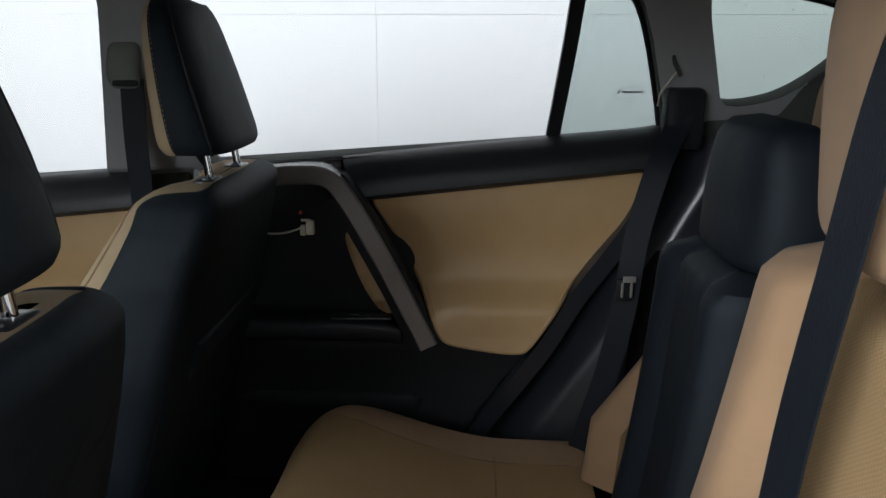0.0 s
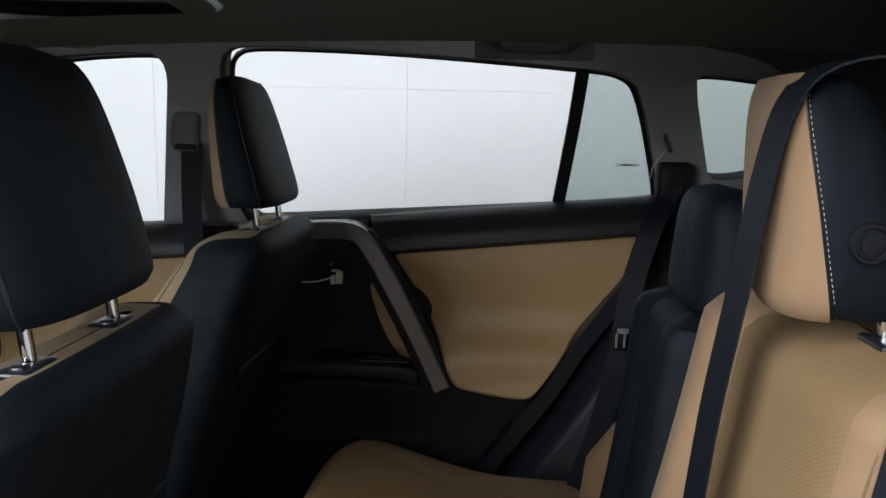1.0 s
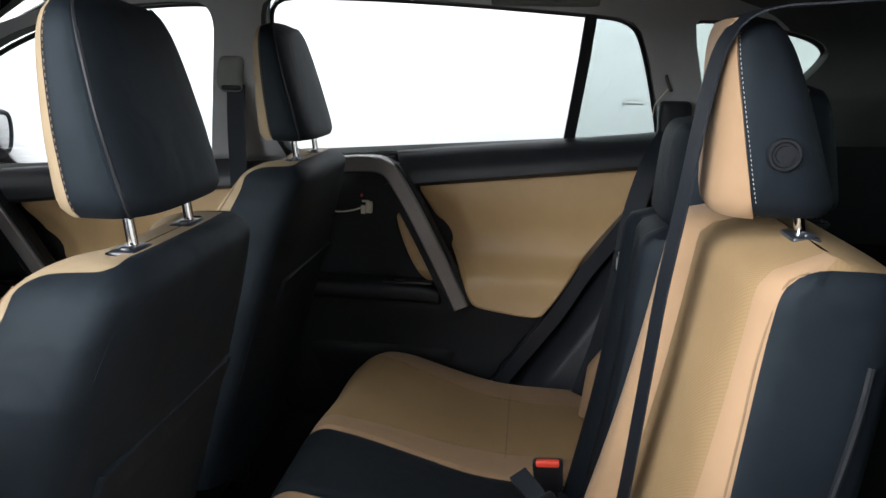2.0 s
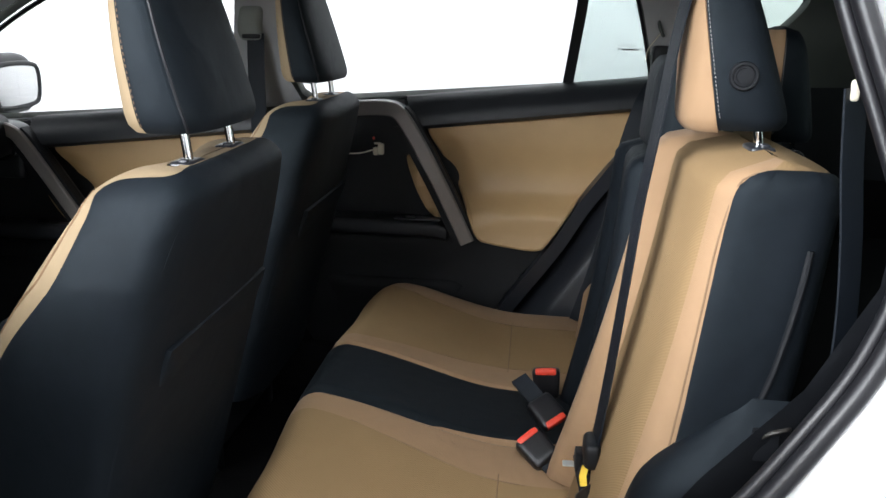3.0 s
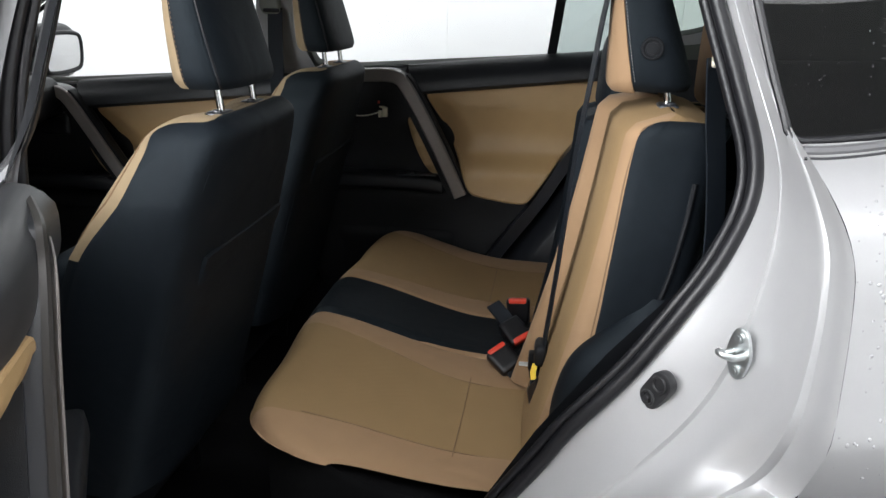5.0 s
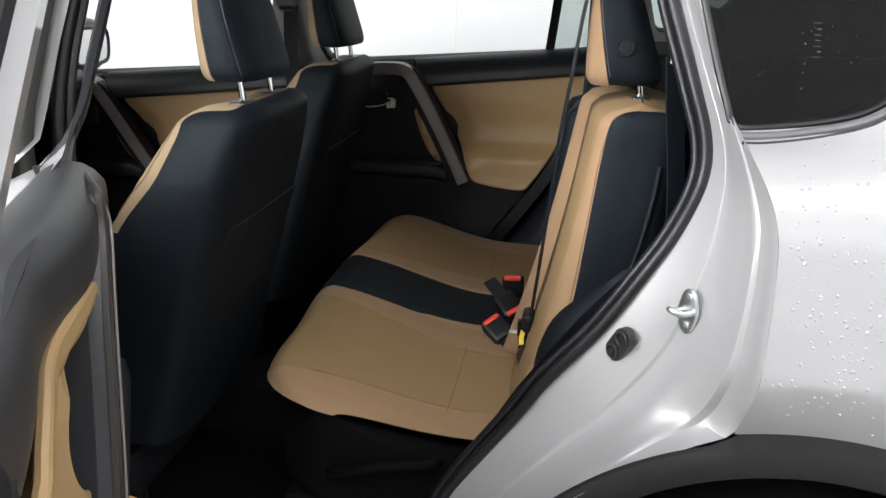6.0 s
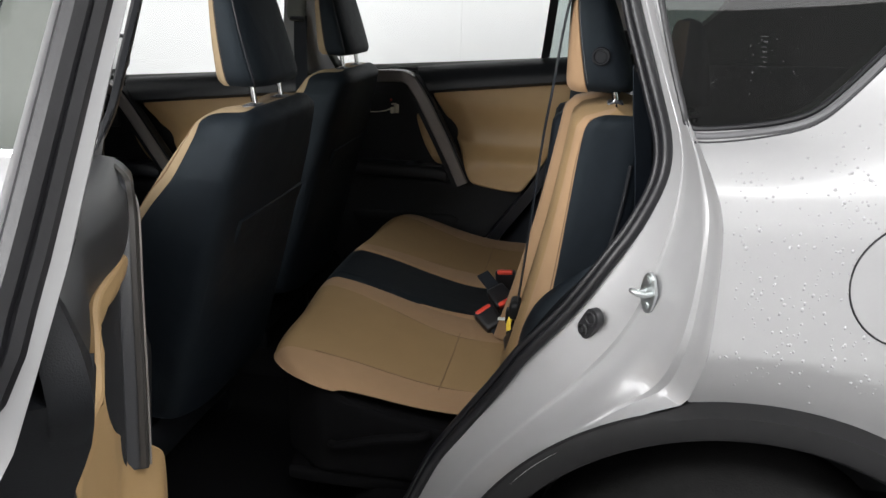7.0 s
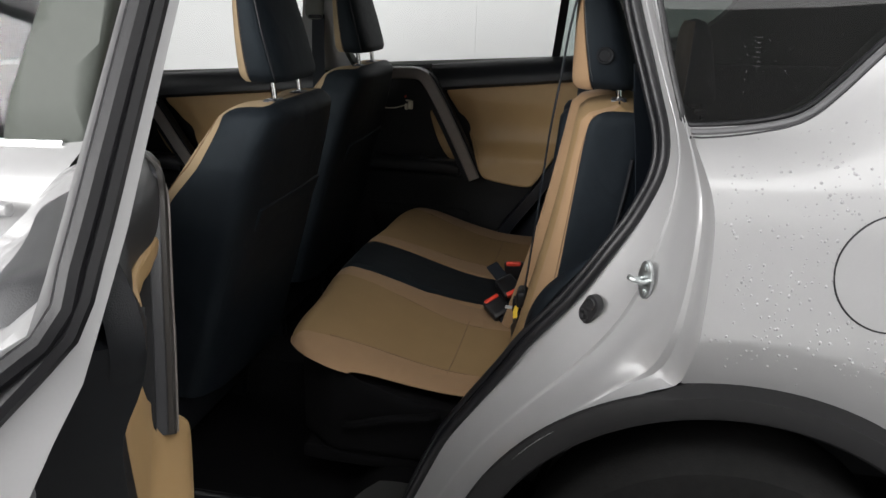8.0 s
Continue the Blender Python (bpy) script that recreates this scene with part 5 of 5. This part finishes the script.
def rear_headrest(seat, base, black, tall=0.225, deep=0.15, back=0.0, split=(0.05, 0.05), wide=0.225, lean=0.02, thin=0.567, button=True, sweep=0.0):
    """A rear headrest; its tan face is a sewn-on panel whose edge runs from split[0] below to split[1] above."""
    made, rows, ab = add_headrest(seat, (base[0] + back, base[1], base[2]), wide, tall, deep, deep * thin, lean, lambda v, a, b: "rear", 0.02, sweep)
    got = finish(seat, made, {"rear": ("headrest_back", BLACK_FABRIC, "black cloth headrest")})
    if not black:
        turn = lambda v: math.degrees(math.asin((split[0] + (split[1] - split[0]) * v) ** 1.6)) * 56 / 360
        levels = [1.0 + 24.0 * k / 12 for k in range(13)]
        inner = [(turn(w / 26) - 0.5, w) for w in levels]
        outer = [(27.5 - turn(w / 26), w) for w in levels]
        bm, at = surface_patch(rows, inner + outer[::-1], 0.0016, 0.9)
        face = part("headrest_front", bm, TAN_FABRIC, seat, "tan cloth headrest face")
        thicken(face, 0.003, 0, 0.001)
        for side, s in ((inner, -1), (outer, 1)):
            line = [at(u + 0.45 * s, w) for u, w in side]
            part("stitching", stitches(spline(line, 60), 0.0040, 0.0010, 0.0004, (0.0, 0.0, 0.0)), STITCH_WHITE, face, "pale stitching")
            line = [at(u - 0.35 * s, w) for u, w in side]
            part("piping", tube(spline(line, 40), 0.0012, 6), STITCH_TAN, face)
        for sgn in (-1, 1) if button else ():
            by = base[1] + sgn * wide / 2
            part("fold_button", merge(tube([(base[0] + 0.016, by - sgn * 0.004, base[2] + 0.098), (base[0] + 0.016, by + sgn * 0.003, base[2] + 0.098)], 0.0178, 28), tube([(base[0] + 0.016 + 0.0152 * math.cos(2 * math.pi * i / 28), by + sgn * 0.003, base[2] + 0.098 + 0.0152 * math.sin(2 * math.pi * i / 28)) for i in range(28)], 0.0028, 6, True, 1.0, (0, 1, 0)), tube([(base[0] + 0.016, by, base[2] + 0.098), (base[0] + 0.016, by + sgn * 0.0055, base[2] + 0.098)], [0.0098, 0.0092], 24)), BLACK_PLASTIC, got["rear"], "round black fold button")
    posts(seat, (base[0] + 0.015 + back * 1.7, base[1], base[2] + 0.006), min(0.19, wide * 0.76), 0.03)


near_back = thing("passenger_seat", "tan and black upright rear backrest with headrest", "car seat", "rear seats")
rear_back(near_back, -0.311, 0.206, 0.50, 1.118, 0.205, 0.168, -1, 0.094, True)
rear_headrest(near_back, (0.322, -0.2815, 1.110), False, 0.224, 0.165, 0.022, (0.33, 0.66), 0.250, 0.038, 0.47, True, 0.28)

# padded lower side of the near seat, and the dark plastic tab on its flank
PAD_EDGE = ([0.45, 0.56, 0.628, 0.665, 0.701, 0.724, 0.758, 0.788, 0.833], [0.214, 0.214, 0.217, 0.222, 0.234, 0.246, 0.274, 0.311, 0.374])
rows = []
for i in range(41):
    z = 0.45 + (0.833 - 0.45) * i / 40
    xe = float(np.mean([np.interp(z + d, *PAD_EDGE) for d in (-0.02, -0.01, 0, 0.01, 0.02)]))
    out = smoothstep(0.836, 0.72, z)
    rows.append([(xe + d, -0.523 - 0.050 * out * q - 0.004 * q, z) for d, q in ((0.004, -0.4), (0.0, 0.1), (0.005, 0.45), (0.018, 0.75), (0.045, 0.95), (0.08, 1.0), (0.12, 0.9), (0.17, 0.6))])
part("lower_side_pad", mesh_from(rows), BLACK_FABRIC, near_back, "black lower side pad")
part("side_tab", tube(spline([(0.408, -0.519, 1.02), (0.400, -0.521, 0.95), (0.384, -0.521, 0.86), (0.358, -0.521, 0.775)], 30), 0.0042, 8), BLACK_PLASTIC, near_back)

mid_back = thing("passenger_seat", "narrow black upright middle backrest with low headrest", "car seat", "rear seats")
rear_back(mid_back, 0.0, 0.128, 0.50, 1.062, 0.12, 0.190, None, 0.055)
rear_headrest(mid_back, (0.350, 0.0, 1.035), True, 0.165)

far_back = thing("passenger_seat", "tan and black rear backrest reclined further back", "car seat", "rear seats")
rear_back(far_back, 0.302, 0.190, 0.50, 1.02, 0.63, 0.187, 1, 0.06, bulge=0.052, least=0.262)
rear_headrest(far_back, (0.602, 0.325, 1.010), False, 0.237, 0.125, 0.0, (0.62, 0.30), 0.205, 0.02, 0.6, False)


# ---- belts and buckles ----
def buckle(at, end, face, label):
    """end: the way its button end points; face: the way its broad side faces."""
    b = thing("belt_buckle", label, "seat belt buckle", "rear belt buckles")
    body = part("buckle_body", rbox((0.052, 0.049, 0.024), 0.006, (0, 0, 0), 5, lambda p: Vector((p.x, p.y * (1 - 2.5 * (p.x + 0.03) * 0.9), p.z * (1 - 2.0 * (p.x + 0.03))))), RUBBER, b)
    part("release_button", rbox((0.011, 0.036, 0.013), 0.003, (-0.0225, 0, 0.0065), 3), RED_PLASTIC, body, "red release button")
    part("buckle_stalk", flat_bar([(0.02, 0, 0), (0.045, 0, 0.0), (0.075, 0, -0.004)], (0, 1, 0), 0.028, 0.006), WEBBING, b)
    x = -Vector(end).normalized()
    z = Vector(face)
    z = (z - x * z.dot(x)).normalized()
    m = Matrix((x, z.cross(x), z)).transposed().to_4x4()
    b.matrix_basis = Matrix.Translation(at) @ m @ Matrix.Scale(1.2, 4)
    return b


buckle((0.136, 0.072, 0.546), (-0.08, 0.1, 1), (-0.08, -0.9, 0.35), "black belt buckle with red button standing up")
buckle((0.135, -0.066, 0.552), (0.60, -0.60, -0.45), (-0.25, -0.35, 1), "black belt buckle with red button lying over")
buckle((0.119, -0.158, 0.524), (-0.55, 0.50, 0.35), (-0.05, -0.6, 0.8), "black belt buckle with red button beside the strip")

belt = thing("seat_belt", "black rear seat belt hanging over the backrest", "seat belt", "rear belts")
front_run = spline([(0.70, -0.56, 1.385), (0.60, -0.51, 1.376), (0.48, -0.45, 1.367), (0.37, -0.405, 1.360), (0.308, -0.382, 1.354), (0.277, -0.370, 1.328), (0.262, -0.364, 1.262), (0.249, -0.360, 1.15), (0.235, -0.358, 1.04), (0.2265, -0.356, 0.94), (0.213, -0.352, 0.78), (0.200, -0.345, 0.645)], 90)
part("webbing", flat_bar(front_run, (-0.10, 1, 0), 0.045, 0.0022), WEBBING, belt, "black ribbed belt webbing")
part("tongue", merge(rbox((0.026, 0.058, 0.044), 0.012, (0.196, -0.345, 0.640), 4), rbox((0.014, 0.024, 0.034), 0.003, (0.180, -0.322, 0.610), 3)), BLACK_PLASTIC, belt, "black belt tongue grip")
part("tongue_plate", rbox((0.026, 0.016, 0.003), 0.0015, (0.168, -0.318, 0.598), 2), ZINC, belt)
part("tag", flat_bar([(0.188, -0.358, 0.620), (0.184, -0.364, 0.606), (0.186, -0.372, 0.594)], (0.9, -0.3, 0.2), 0.011, 0.002), YELLOW_TAG, belt, "yellow label loop")
part("lower_webbing", flat_bar(spline([(0.196, -0.358, 0.585), (0.20, -0.375, 0.56), (0.205, -0.40, 0.53), (0.215, -0.42, 0.50)], 12), (1, 0.2, 0.4), 0.034, 0.008), WEBBING, belt)
buckle((0.200, -0.385, 0.565), (0.25, -0.75, -0.6), (-0.9, -0.1, 0.4), "black belt buckle tucked behind the cushion")
belt4 = thing("seat_belt", "black ribbed belt webbing beside the door seal", "seat belt", "rear belts")
part("webbing", flat_bar(spline([(0.404, -0.582, 1.21), (0.412, -0.583, 1.13), (0.424, -0.585, 1.04), (0.432, -0.585, 0.94), (0.43, -0.585, 0.82)], 30), (0.8, 0.6, 0.1), 0.036, 0.0024), WEBBING, belt4)
part("stop", rbox((0.009, 0.009, 0.022), 0.004, (0.401, -0.589, 1.207), 4), CREAM_PLASTIC, belt4, "small white plastic belt stop")
latch = thing("seat_latch", "steel seat latch loop beside the backrest", "seat latch")
part("latch_loop", tube(spline([(0.350, -0.60, 0.815), (0.360, -0.610, 0.832), (0.378, -0.612, 0.840), (0.384, -0.60, 0.834), (0.374, -0.596, 0.818)], 24), 0.0026, 8), SHADED_METAL, latch)
part("latch_plate", rbox((0.03, 0.008, 0.04), 0.003, (0.36, -0.603, 0.815), 3), BLACK_PLASTIC, latch)

belt2 = thing("seat_belt", "black seat belt hanging down the far rear pillar", "seat belt", "rear belts")
run = spline([(0.415, 0.655, 1.20), (0.395, 0.64, 1.14), (0.352, 0.585, 1.07), (0.315, 0.56, 0.94), (0.297, 0.55, 0.80), (0.27, 0.55, 0.66), (0.225, 0.55, 0.50)], 50)
part("webbing", flat_bar(run, (1, -0.25, 0), 0.046, 0.0022), WEBBING, belt2)
part("tongue", rbox((0.032, 0.008, 0.045), 0.004, (0.293, 0.535, 0.845), 3), BLACK_PLASTIC, belt2)
part("tongue_plate", merge(rbox((0.024, 0.003, 0.012), 0.001, (0.300, 0.528, 0.868), 2), rbox((0.005, 0.003, 0.03), 0.001, (0.288, 0.530, 0.846), 2), rbox((0.005, 0.003, 0.03), 0.001, (0.305, 0.530, 0.846), 2)), ZINC, belt2, "bright steel belt tongue")

belt3 = thing("seat_belt", "black front seat belt on the grey centre pillar", "seat belt", "front belts")
part("webbing", flat_bar(spline([(-0.655, 0.628, 1.23), (-0.66, 0.632, 1.10), (-0.668, 0.66, 0.85), (-0.67, 0.67, 0.4)], 30), (1, 0, 0), 0.046, 0.0022), WEBBING, belt3)
part("anchor_cover", rbox((0.066, 0.034, 0.092), 0.017, (-0.672, 0.634, 1.256), 7, lambda p: Vector((p.x + 0.22 * (p.z - 1.25) + 0.012 * smoothstep(1.25, 1.21, p.z), p.y, p.z))), HEADLINER, belt3, "grey belt anchor cover")
part("anchor_slot", rbox((0.05, 0.008, 0.012), 0.004, (-0.662, 0.614, 1.222), 3), BLACK_PLASTIC, belt3)
part("slide_rail", rbox((0.072, 0.012, 0.16), 0.006, (-0.680, 0.648, 1.30), 4, lambda p: Vector((p.x + 0.16 * (p.z - 1.25), p.y - 0.35 * (p.z - 1.27), p.z))), PILLAR_GREY, belt3)

# black lower trims beside the rear seat
w = thing("wheelhouse_trim", "smooth black plastic wheelhouse trim beside the seat", "interior trim", "wheelhouse trims")
outline = [(0.44, 1.12), (0.395, 1.11), (0.375, 1.03), (0.245, 0.79), (0.165, 0.66), (0.06, 0.50), (0.0, 0.36), (0.47, 0.36), (0.50, 1.12)]


def house_y(x, z):
    edge = x - float(np.interp(z, [0.36, 0.50, 0.66, 0.79, 1.03, 1.12], [0.0, 0.06, 0.165, 0.245, 0.375, 0.395]))
    return 0.768 - 0.108 * smoothstep(-0.005, 0.10, edge) - 0.03 * smoothstep(0.05, 0.2, edge) * smoothstep(0.95, 0.7, z)


skin_part("trim_cover", outline, [], house_y, 0.009, GLOSS_BLACK, w, "", 0.02)
w = thing("wheelhouse_trim", "smooth black plastic wheelhouse trim behind the door seal", "interior trim", "wheelhouse trims")
outline = [(0.452, 1.10), (0.448, 1.01), (0.39, 0.89), (0.295, 0.775), (0.195, 0.63), (0.09, 0.445), (0.03, 0.30), (0.50, 0.30), (0.55, 1.10)]
o = part("trim_cover", cut_panel(outline, [], lambda x, z: -(0.612 - 0.03 * smoothstep(0.0, 0.12, x - float(np.interp(z, [0.30, 0.445, 0.63, 0.775, 0.89, 1.01, 1.10], [0.03, 0.09, 0.195, 0.295, 0.39, 0.448, 0.452])))), 0.03), BLACK_PLASTIC, w)
slot = thing("belt_guide", "black plastic belt outlet on the rear pillar", "interior trim")
part("guide_box", rbox((0.075, 0.05, 0.12), 0.012, (0.412, 0.668, 1.155), 4), BLACK_PLASTIC, slot)
hook = thing("coat_hook", "small grey coat hook on the rear pillar", "coat hook")
part("hook", tube(spline([(0.384, 0.668, 1.285), (0.386, 0.655, 1.262), (0.392, 0.650, 1.248), (0.398, 0.655, 1.238)], 14), 0.004, 8), PILLAR_GREY, hook)
part("cord", tube(spline([(0.395, 0.655, 1.25), (0.375, 0.65, 1.225), (0.362, 0.652, 1.205), (0.36, 0.66, 1.18)], 14), 0.0015, 6), CREAM_PLASTIC, hook)


def grab(x0, x1, y, z):
    g = thing("grab_handle", "grey folding grab handle on the roof rail", "grab handle", "grab handles")
    mid = (x0 + x1) / 2
    part("mounting_plate", rbox((x1 - x0 + 0.02, 0.016, 0.050), 0.012, (mid, y + 0.006, z + 0.004), 6, lambda p: Vector((p.x, p.y + 0.55 * (z - p.z), p.z))), HEADLINER, g)
    part("handle_bar", tube(spline([(x0 + 0.014, y - 0.002, z + 0.014), (x0 + 0.022, y - 0.014, z + 0.004), (x0 + 0.045, y - 0.018, z - 0.010), (mid, y - 0.020, z - 0.014), (x1 - 0.045, y - 0.018, z - 0.010), (x1 - 0.022, y - 0.014, z + 0.004), (x1 - 0.014, y - 0.002, z + 0.014)], 40), 0.0095, 10, flat=0.7), HEADLINER, g)
    for x in (x0 + 0.03, x1 - 0.03):
        part("pivot_cover", rbox((0.030, 0.02, 0.026), 0.008, (x, y - 0.002, z + 0.008), 4), PILLAR_GREY, g)


grab(-0.02, 0.205, 0.583, 1.442)
grab(-0.96, -0.79, 0.588, 1.446)

# striker and rubber bumper on the jamb
def on_jamb(at, n):
    n = Vector(n).normalized()
    t = Vector((-n.y, n.x, 0)).normalized() * -1
    t = t if t.x > 0 else -t
    return Matrix.Translation(at) @ Matrix((t, n, Vector((0, 0, 1)))).transposed().to_4x4()


st = thing("door_striker", "zinc steel door striker bolted to the jamb", "door striker")
plate = chaikin([(-0.011, 0.040), (0.011, 0.040), (0.021, 0.006), (0.021, -0.006), (0.011, -0.040), (-0.011, -0.040), (-0.021, -0.006), (-0.021, 0.006)], 2)
plate_ob = o = part("plate", cut_panel(plate, [], lambda x, z: 0, 0.05), ZINC, st)
thicken(o, 0.007, 0, 0.0015)
part("loop", tube(spline([(0.010, -0.004, 0.0), (0.010, 0.020, 0.001), (0.009, 0.034, 0.006), (0.0, 0.040, 0.009), (-0.009, 0.034, 0.007), (-0.010, 0.020, 0.001), (-0.010, -0.004, 0.0)], 40), 0.0054, 12), ZINC, st, "zinc steel wire loop")
for z in (0.026, -0.026):
    part("bolt", merge(tube([(0, 0.002, z), (0, 0.0075, z)], 0.0078, 12), tube([(0, 0.007, z), (0, 0.0085, z)], 0.0045, 6)), ZINC, plate_ob)
st.matrix_basis = on_jamb((0.439, -0.779, 0.868), (-0.8, -0.6, 0)) @ Matrix.Scale(0.85, 4)
bu = thing("door_bumper", "oval black rubber door bumper on the jamb", "door bumper")
dx, dz = 0.0095, 0.0155
cap = [(dx + 0.020 * math.cos(radians(a)), dz + 0.020 * math.sin(radians(a))) for a in range(-30, 151, 15)] + [(-dx + 0.020 * math.cos(radians(a)), -dz + 0.020 * math.sin(radians(a))) for a in range(150, 331, 15)]
base_ob = o = part("base", cut_panel(cap, [], lambda x, z: 0, 0.05), BUMPER_GREY, bu)
thicken(o, 0.016, 0, 0.004)
for k, r in ((1, 0.0125), (-1, 0.0115)):
    part("ring", tube([(k * dx + r * math.cos(2 * math.pi * i / 24), 0.0115, k * dz + r * math.sin(2 * math.pi * i / 24)) for i in range(24)], 0.0026, 6, True, 1.0, (0, 1, 0)), BUMPER_GREY, base_ob)
part("button", tube([(-dx, 0.008, -dz), (-dx, 0.017, -dz)], [0.0072, 0.0055], 16), BUMPER_GREY, base_ob)
bu.matrix_basis = on_jamb((0.353, -0.743, 0.790), (-0.75, -0.66, 0)) @ Matrix.Scale(0.84, 4)

# door mirror of the far side, seen through the window
mi = thing("door_mirror", "black rimmed door mirror outside the far window", "door mirror")
part("shell", rbox((0.12, 0.27, 0.20), 0.058, (-1.665, 0.985, 1.047), 7), RUBBER, mi)
GLASS_LOOP = chaikin([(0.872, 0.995), (0.870, 1.085), (0.89, 1.116), (1.07, 1.114), (1.099, 1.09), (1.092, 1.005), (1.065, 0.978), (0.89, 0.974)], 2)
bm = cut_panel(GLASS_LOOP, [], lambda x, z: 0, 0.2)
for v in bm.verts:
    v.co = Vector((-1.600, v.co.x, v.co.z))
thicken(part("mirror_glass", bm, MIRROR, mi, "", False), 0.006, 0)
part("mirror_rim", tube(spline([(-1.600, y, z) for y, z in GLASS_LOOP], 90, True), 0.009, 8, True, 1.0, (1, 0, 0)), RUBBER, mi, "black mirror rim")

# dashboard
da = thing("dashboard", "dark grey dashboard with a tall vent panel", "dashboard")
part("dash_top", rbox((0.50, 1.40, 0.16), 0.06, (-1.66, 0, 0.93), 6), SOFT_BLACK, da)
part("centre_stack", rbox((0.14, 0.30, 0.34), 0.03, (-1.44, -0.0, 0.80), 5), BLACK_PLASTIC, da)
part("vent", rbox((0.02, 0.20, 0.09), 0.01, (-1.375, -0.0, 0.94), 3), GLOSS_BLACK, da)

# ---- water and small marks ----
DROP = bpy.data.materials.new("clear_water")
DROP.use_nodes = True
_b = DROP.node_tree.nodes["Principled BSDF"]
_b.inputs["Transmission Weight"].default_value = 1.0
_b.inputs["Roughness"].default_value = 0.02
_b.inputs["IOR"].default_value = 1.33
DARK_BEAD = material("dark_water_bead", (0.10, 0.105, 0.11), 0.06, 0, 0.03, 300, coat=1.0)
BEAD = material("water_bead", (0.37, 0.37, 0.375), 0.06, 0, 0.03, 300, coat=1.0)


UNIT = []
for _j in range(4):
    _t = math.pi / 2 * _j / 4
    UNIT.append([(math.cos(_t) * math.cos(2 * math.pi * _i / 8), math.cos(_t) * math.sin(2 * math.pi * _i / 8), math.sin(_t)) for _i in range(8)])


def bead(bm, r, m):
    rows = [[bm.verts.new(m @ (Vector(p) * r)) for p in ring] for ring in UNIT]
    top = bm.verts.new(m @ Vector((0, 0, r)))
    for a, b in zip(rows, rows[1:]):
        for i in range(8):
            bm.faces.new((a[i], a[(i + 1) % 8], b[(i + 1) % 8], b[i]))
    for i in range(8):
        bm.faces.new((rows[-1][i], rows[-1][(i + 1) % 8], top))


def drops(name, label, spots, place, lift=1.0, mat=None):
    """Small flattened beads; place(x, z) gives the point and the outward normal."""
    bm = bmesh.new()
    for x, z, r in spots:
        p, n = place(x, z)
        q = Vector(n).to_track_quat("Z", "Y").to_matrix().to_4x4()
        bead(bm, r, Matrix.Translation(p) @ q @ Matrix.Diagonal((1.0, 1.0 + 0.4 * random.random(), 0.45 * lift, 1)))
    ob = part(name, bm, mat or DROP, None)
    return tagged(ob, label, "water drops", kind="stuff")


def scatter(n, x0, x1, z0, z1, r0, r1, keep):
    out = []
    while len(out) < n:
        x, z = random.uniform(x0, x1), random.uniform(z0, z1)
        if keep(x, z):
            # beads gather in loose groups
            for _ in range(random.choice((1, 1, 2, 3))):
                out.append((x + random.gauss(0, 0.012), z + random.gauss(0, 0.012), random.uniform(r0, r1) * random.choice((0.6, 0.8, 1.0))))
    return out


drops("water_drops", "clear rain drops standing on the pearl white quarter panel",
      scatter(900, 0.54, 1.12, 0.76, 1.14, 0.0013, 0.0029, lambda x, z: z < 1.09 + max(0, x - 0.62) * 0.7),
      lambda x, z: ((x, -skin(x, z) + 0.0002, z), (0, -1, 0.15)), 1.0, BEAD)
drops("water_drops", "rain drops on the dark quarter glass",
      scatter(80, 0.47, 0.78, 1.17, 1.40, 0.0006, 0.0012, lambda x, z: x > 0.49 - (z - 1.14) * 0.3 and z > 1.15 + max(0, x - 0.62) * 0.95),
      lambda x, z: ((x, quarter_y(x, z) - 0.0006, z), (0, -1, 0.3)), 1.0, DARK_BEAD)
drops("water_drops", "rain drops on the fixed pane of the rear door",
      scatter(45, 0.20, 0.37, 1.13, 1.38, 0.0010, 0.0022, lambda x, z: x < 0.37 - (z - 1.13) * 0.25),
      lambda x, z: ((x, glass_y(z) + 0.001, z), (0, 1, 0.3)))
drops("water_drops", "rain drops on the far quarter glass",
      scatter(40, 0.50, 0.70, 1.20, 1.38, 0.0010, 0.0022, lambda x, z: z > 1.20 + max(0, x - 0.62) * 0.8),
      lambda x, z: ((x, glass_y(z) + 0.002, z), (0, 1, 0.3)))
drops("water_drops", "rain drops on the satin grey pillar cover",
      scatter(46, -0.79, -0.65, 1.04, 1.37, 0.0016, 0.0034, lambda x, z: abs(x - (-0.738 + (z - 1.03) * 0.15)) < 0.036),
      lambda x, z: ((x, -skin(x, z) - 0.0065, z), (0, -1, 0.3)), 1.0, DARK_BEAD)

# faint printed marks on the quarter glass, unreadable, as plain bars
marks = thing("glass_print", "pale unreadable print on the dark quarter glass", "printed mark")
for dx, dz, w, hgt in ((0.0, 0.028, 0.018, 0.0009), (0.002, 0.020, 0.009, 0.002), (0.0, 0.012, 0.013, 0.001), (0.001, 0.005, 0.010, 0.0016), (0.0, -0.003, 0.015, 0.001), (0.003, -0.010, 0.008, 0.0016), (0.0, -0.017, 0.016, 0.001)):
    x, z = 0.582 + dx, 1.238 + dz
    part("print_bar", rbox((w * 0.7, 0.0005, hgt), 0.0002, (x, quarter_y(x, z) - 0.0006, z), 1), PRINT_PALE, marks)
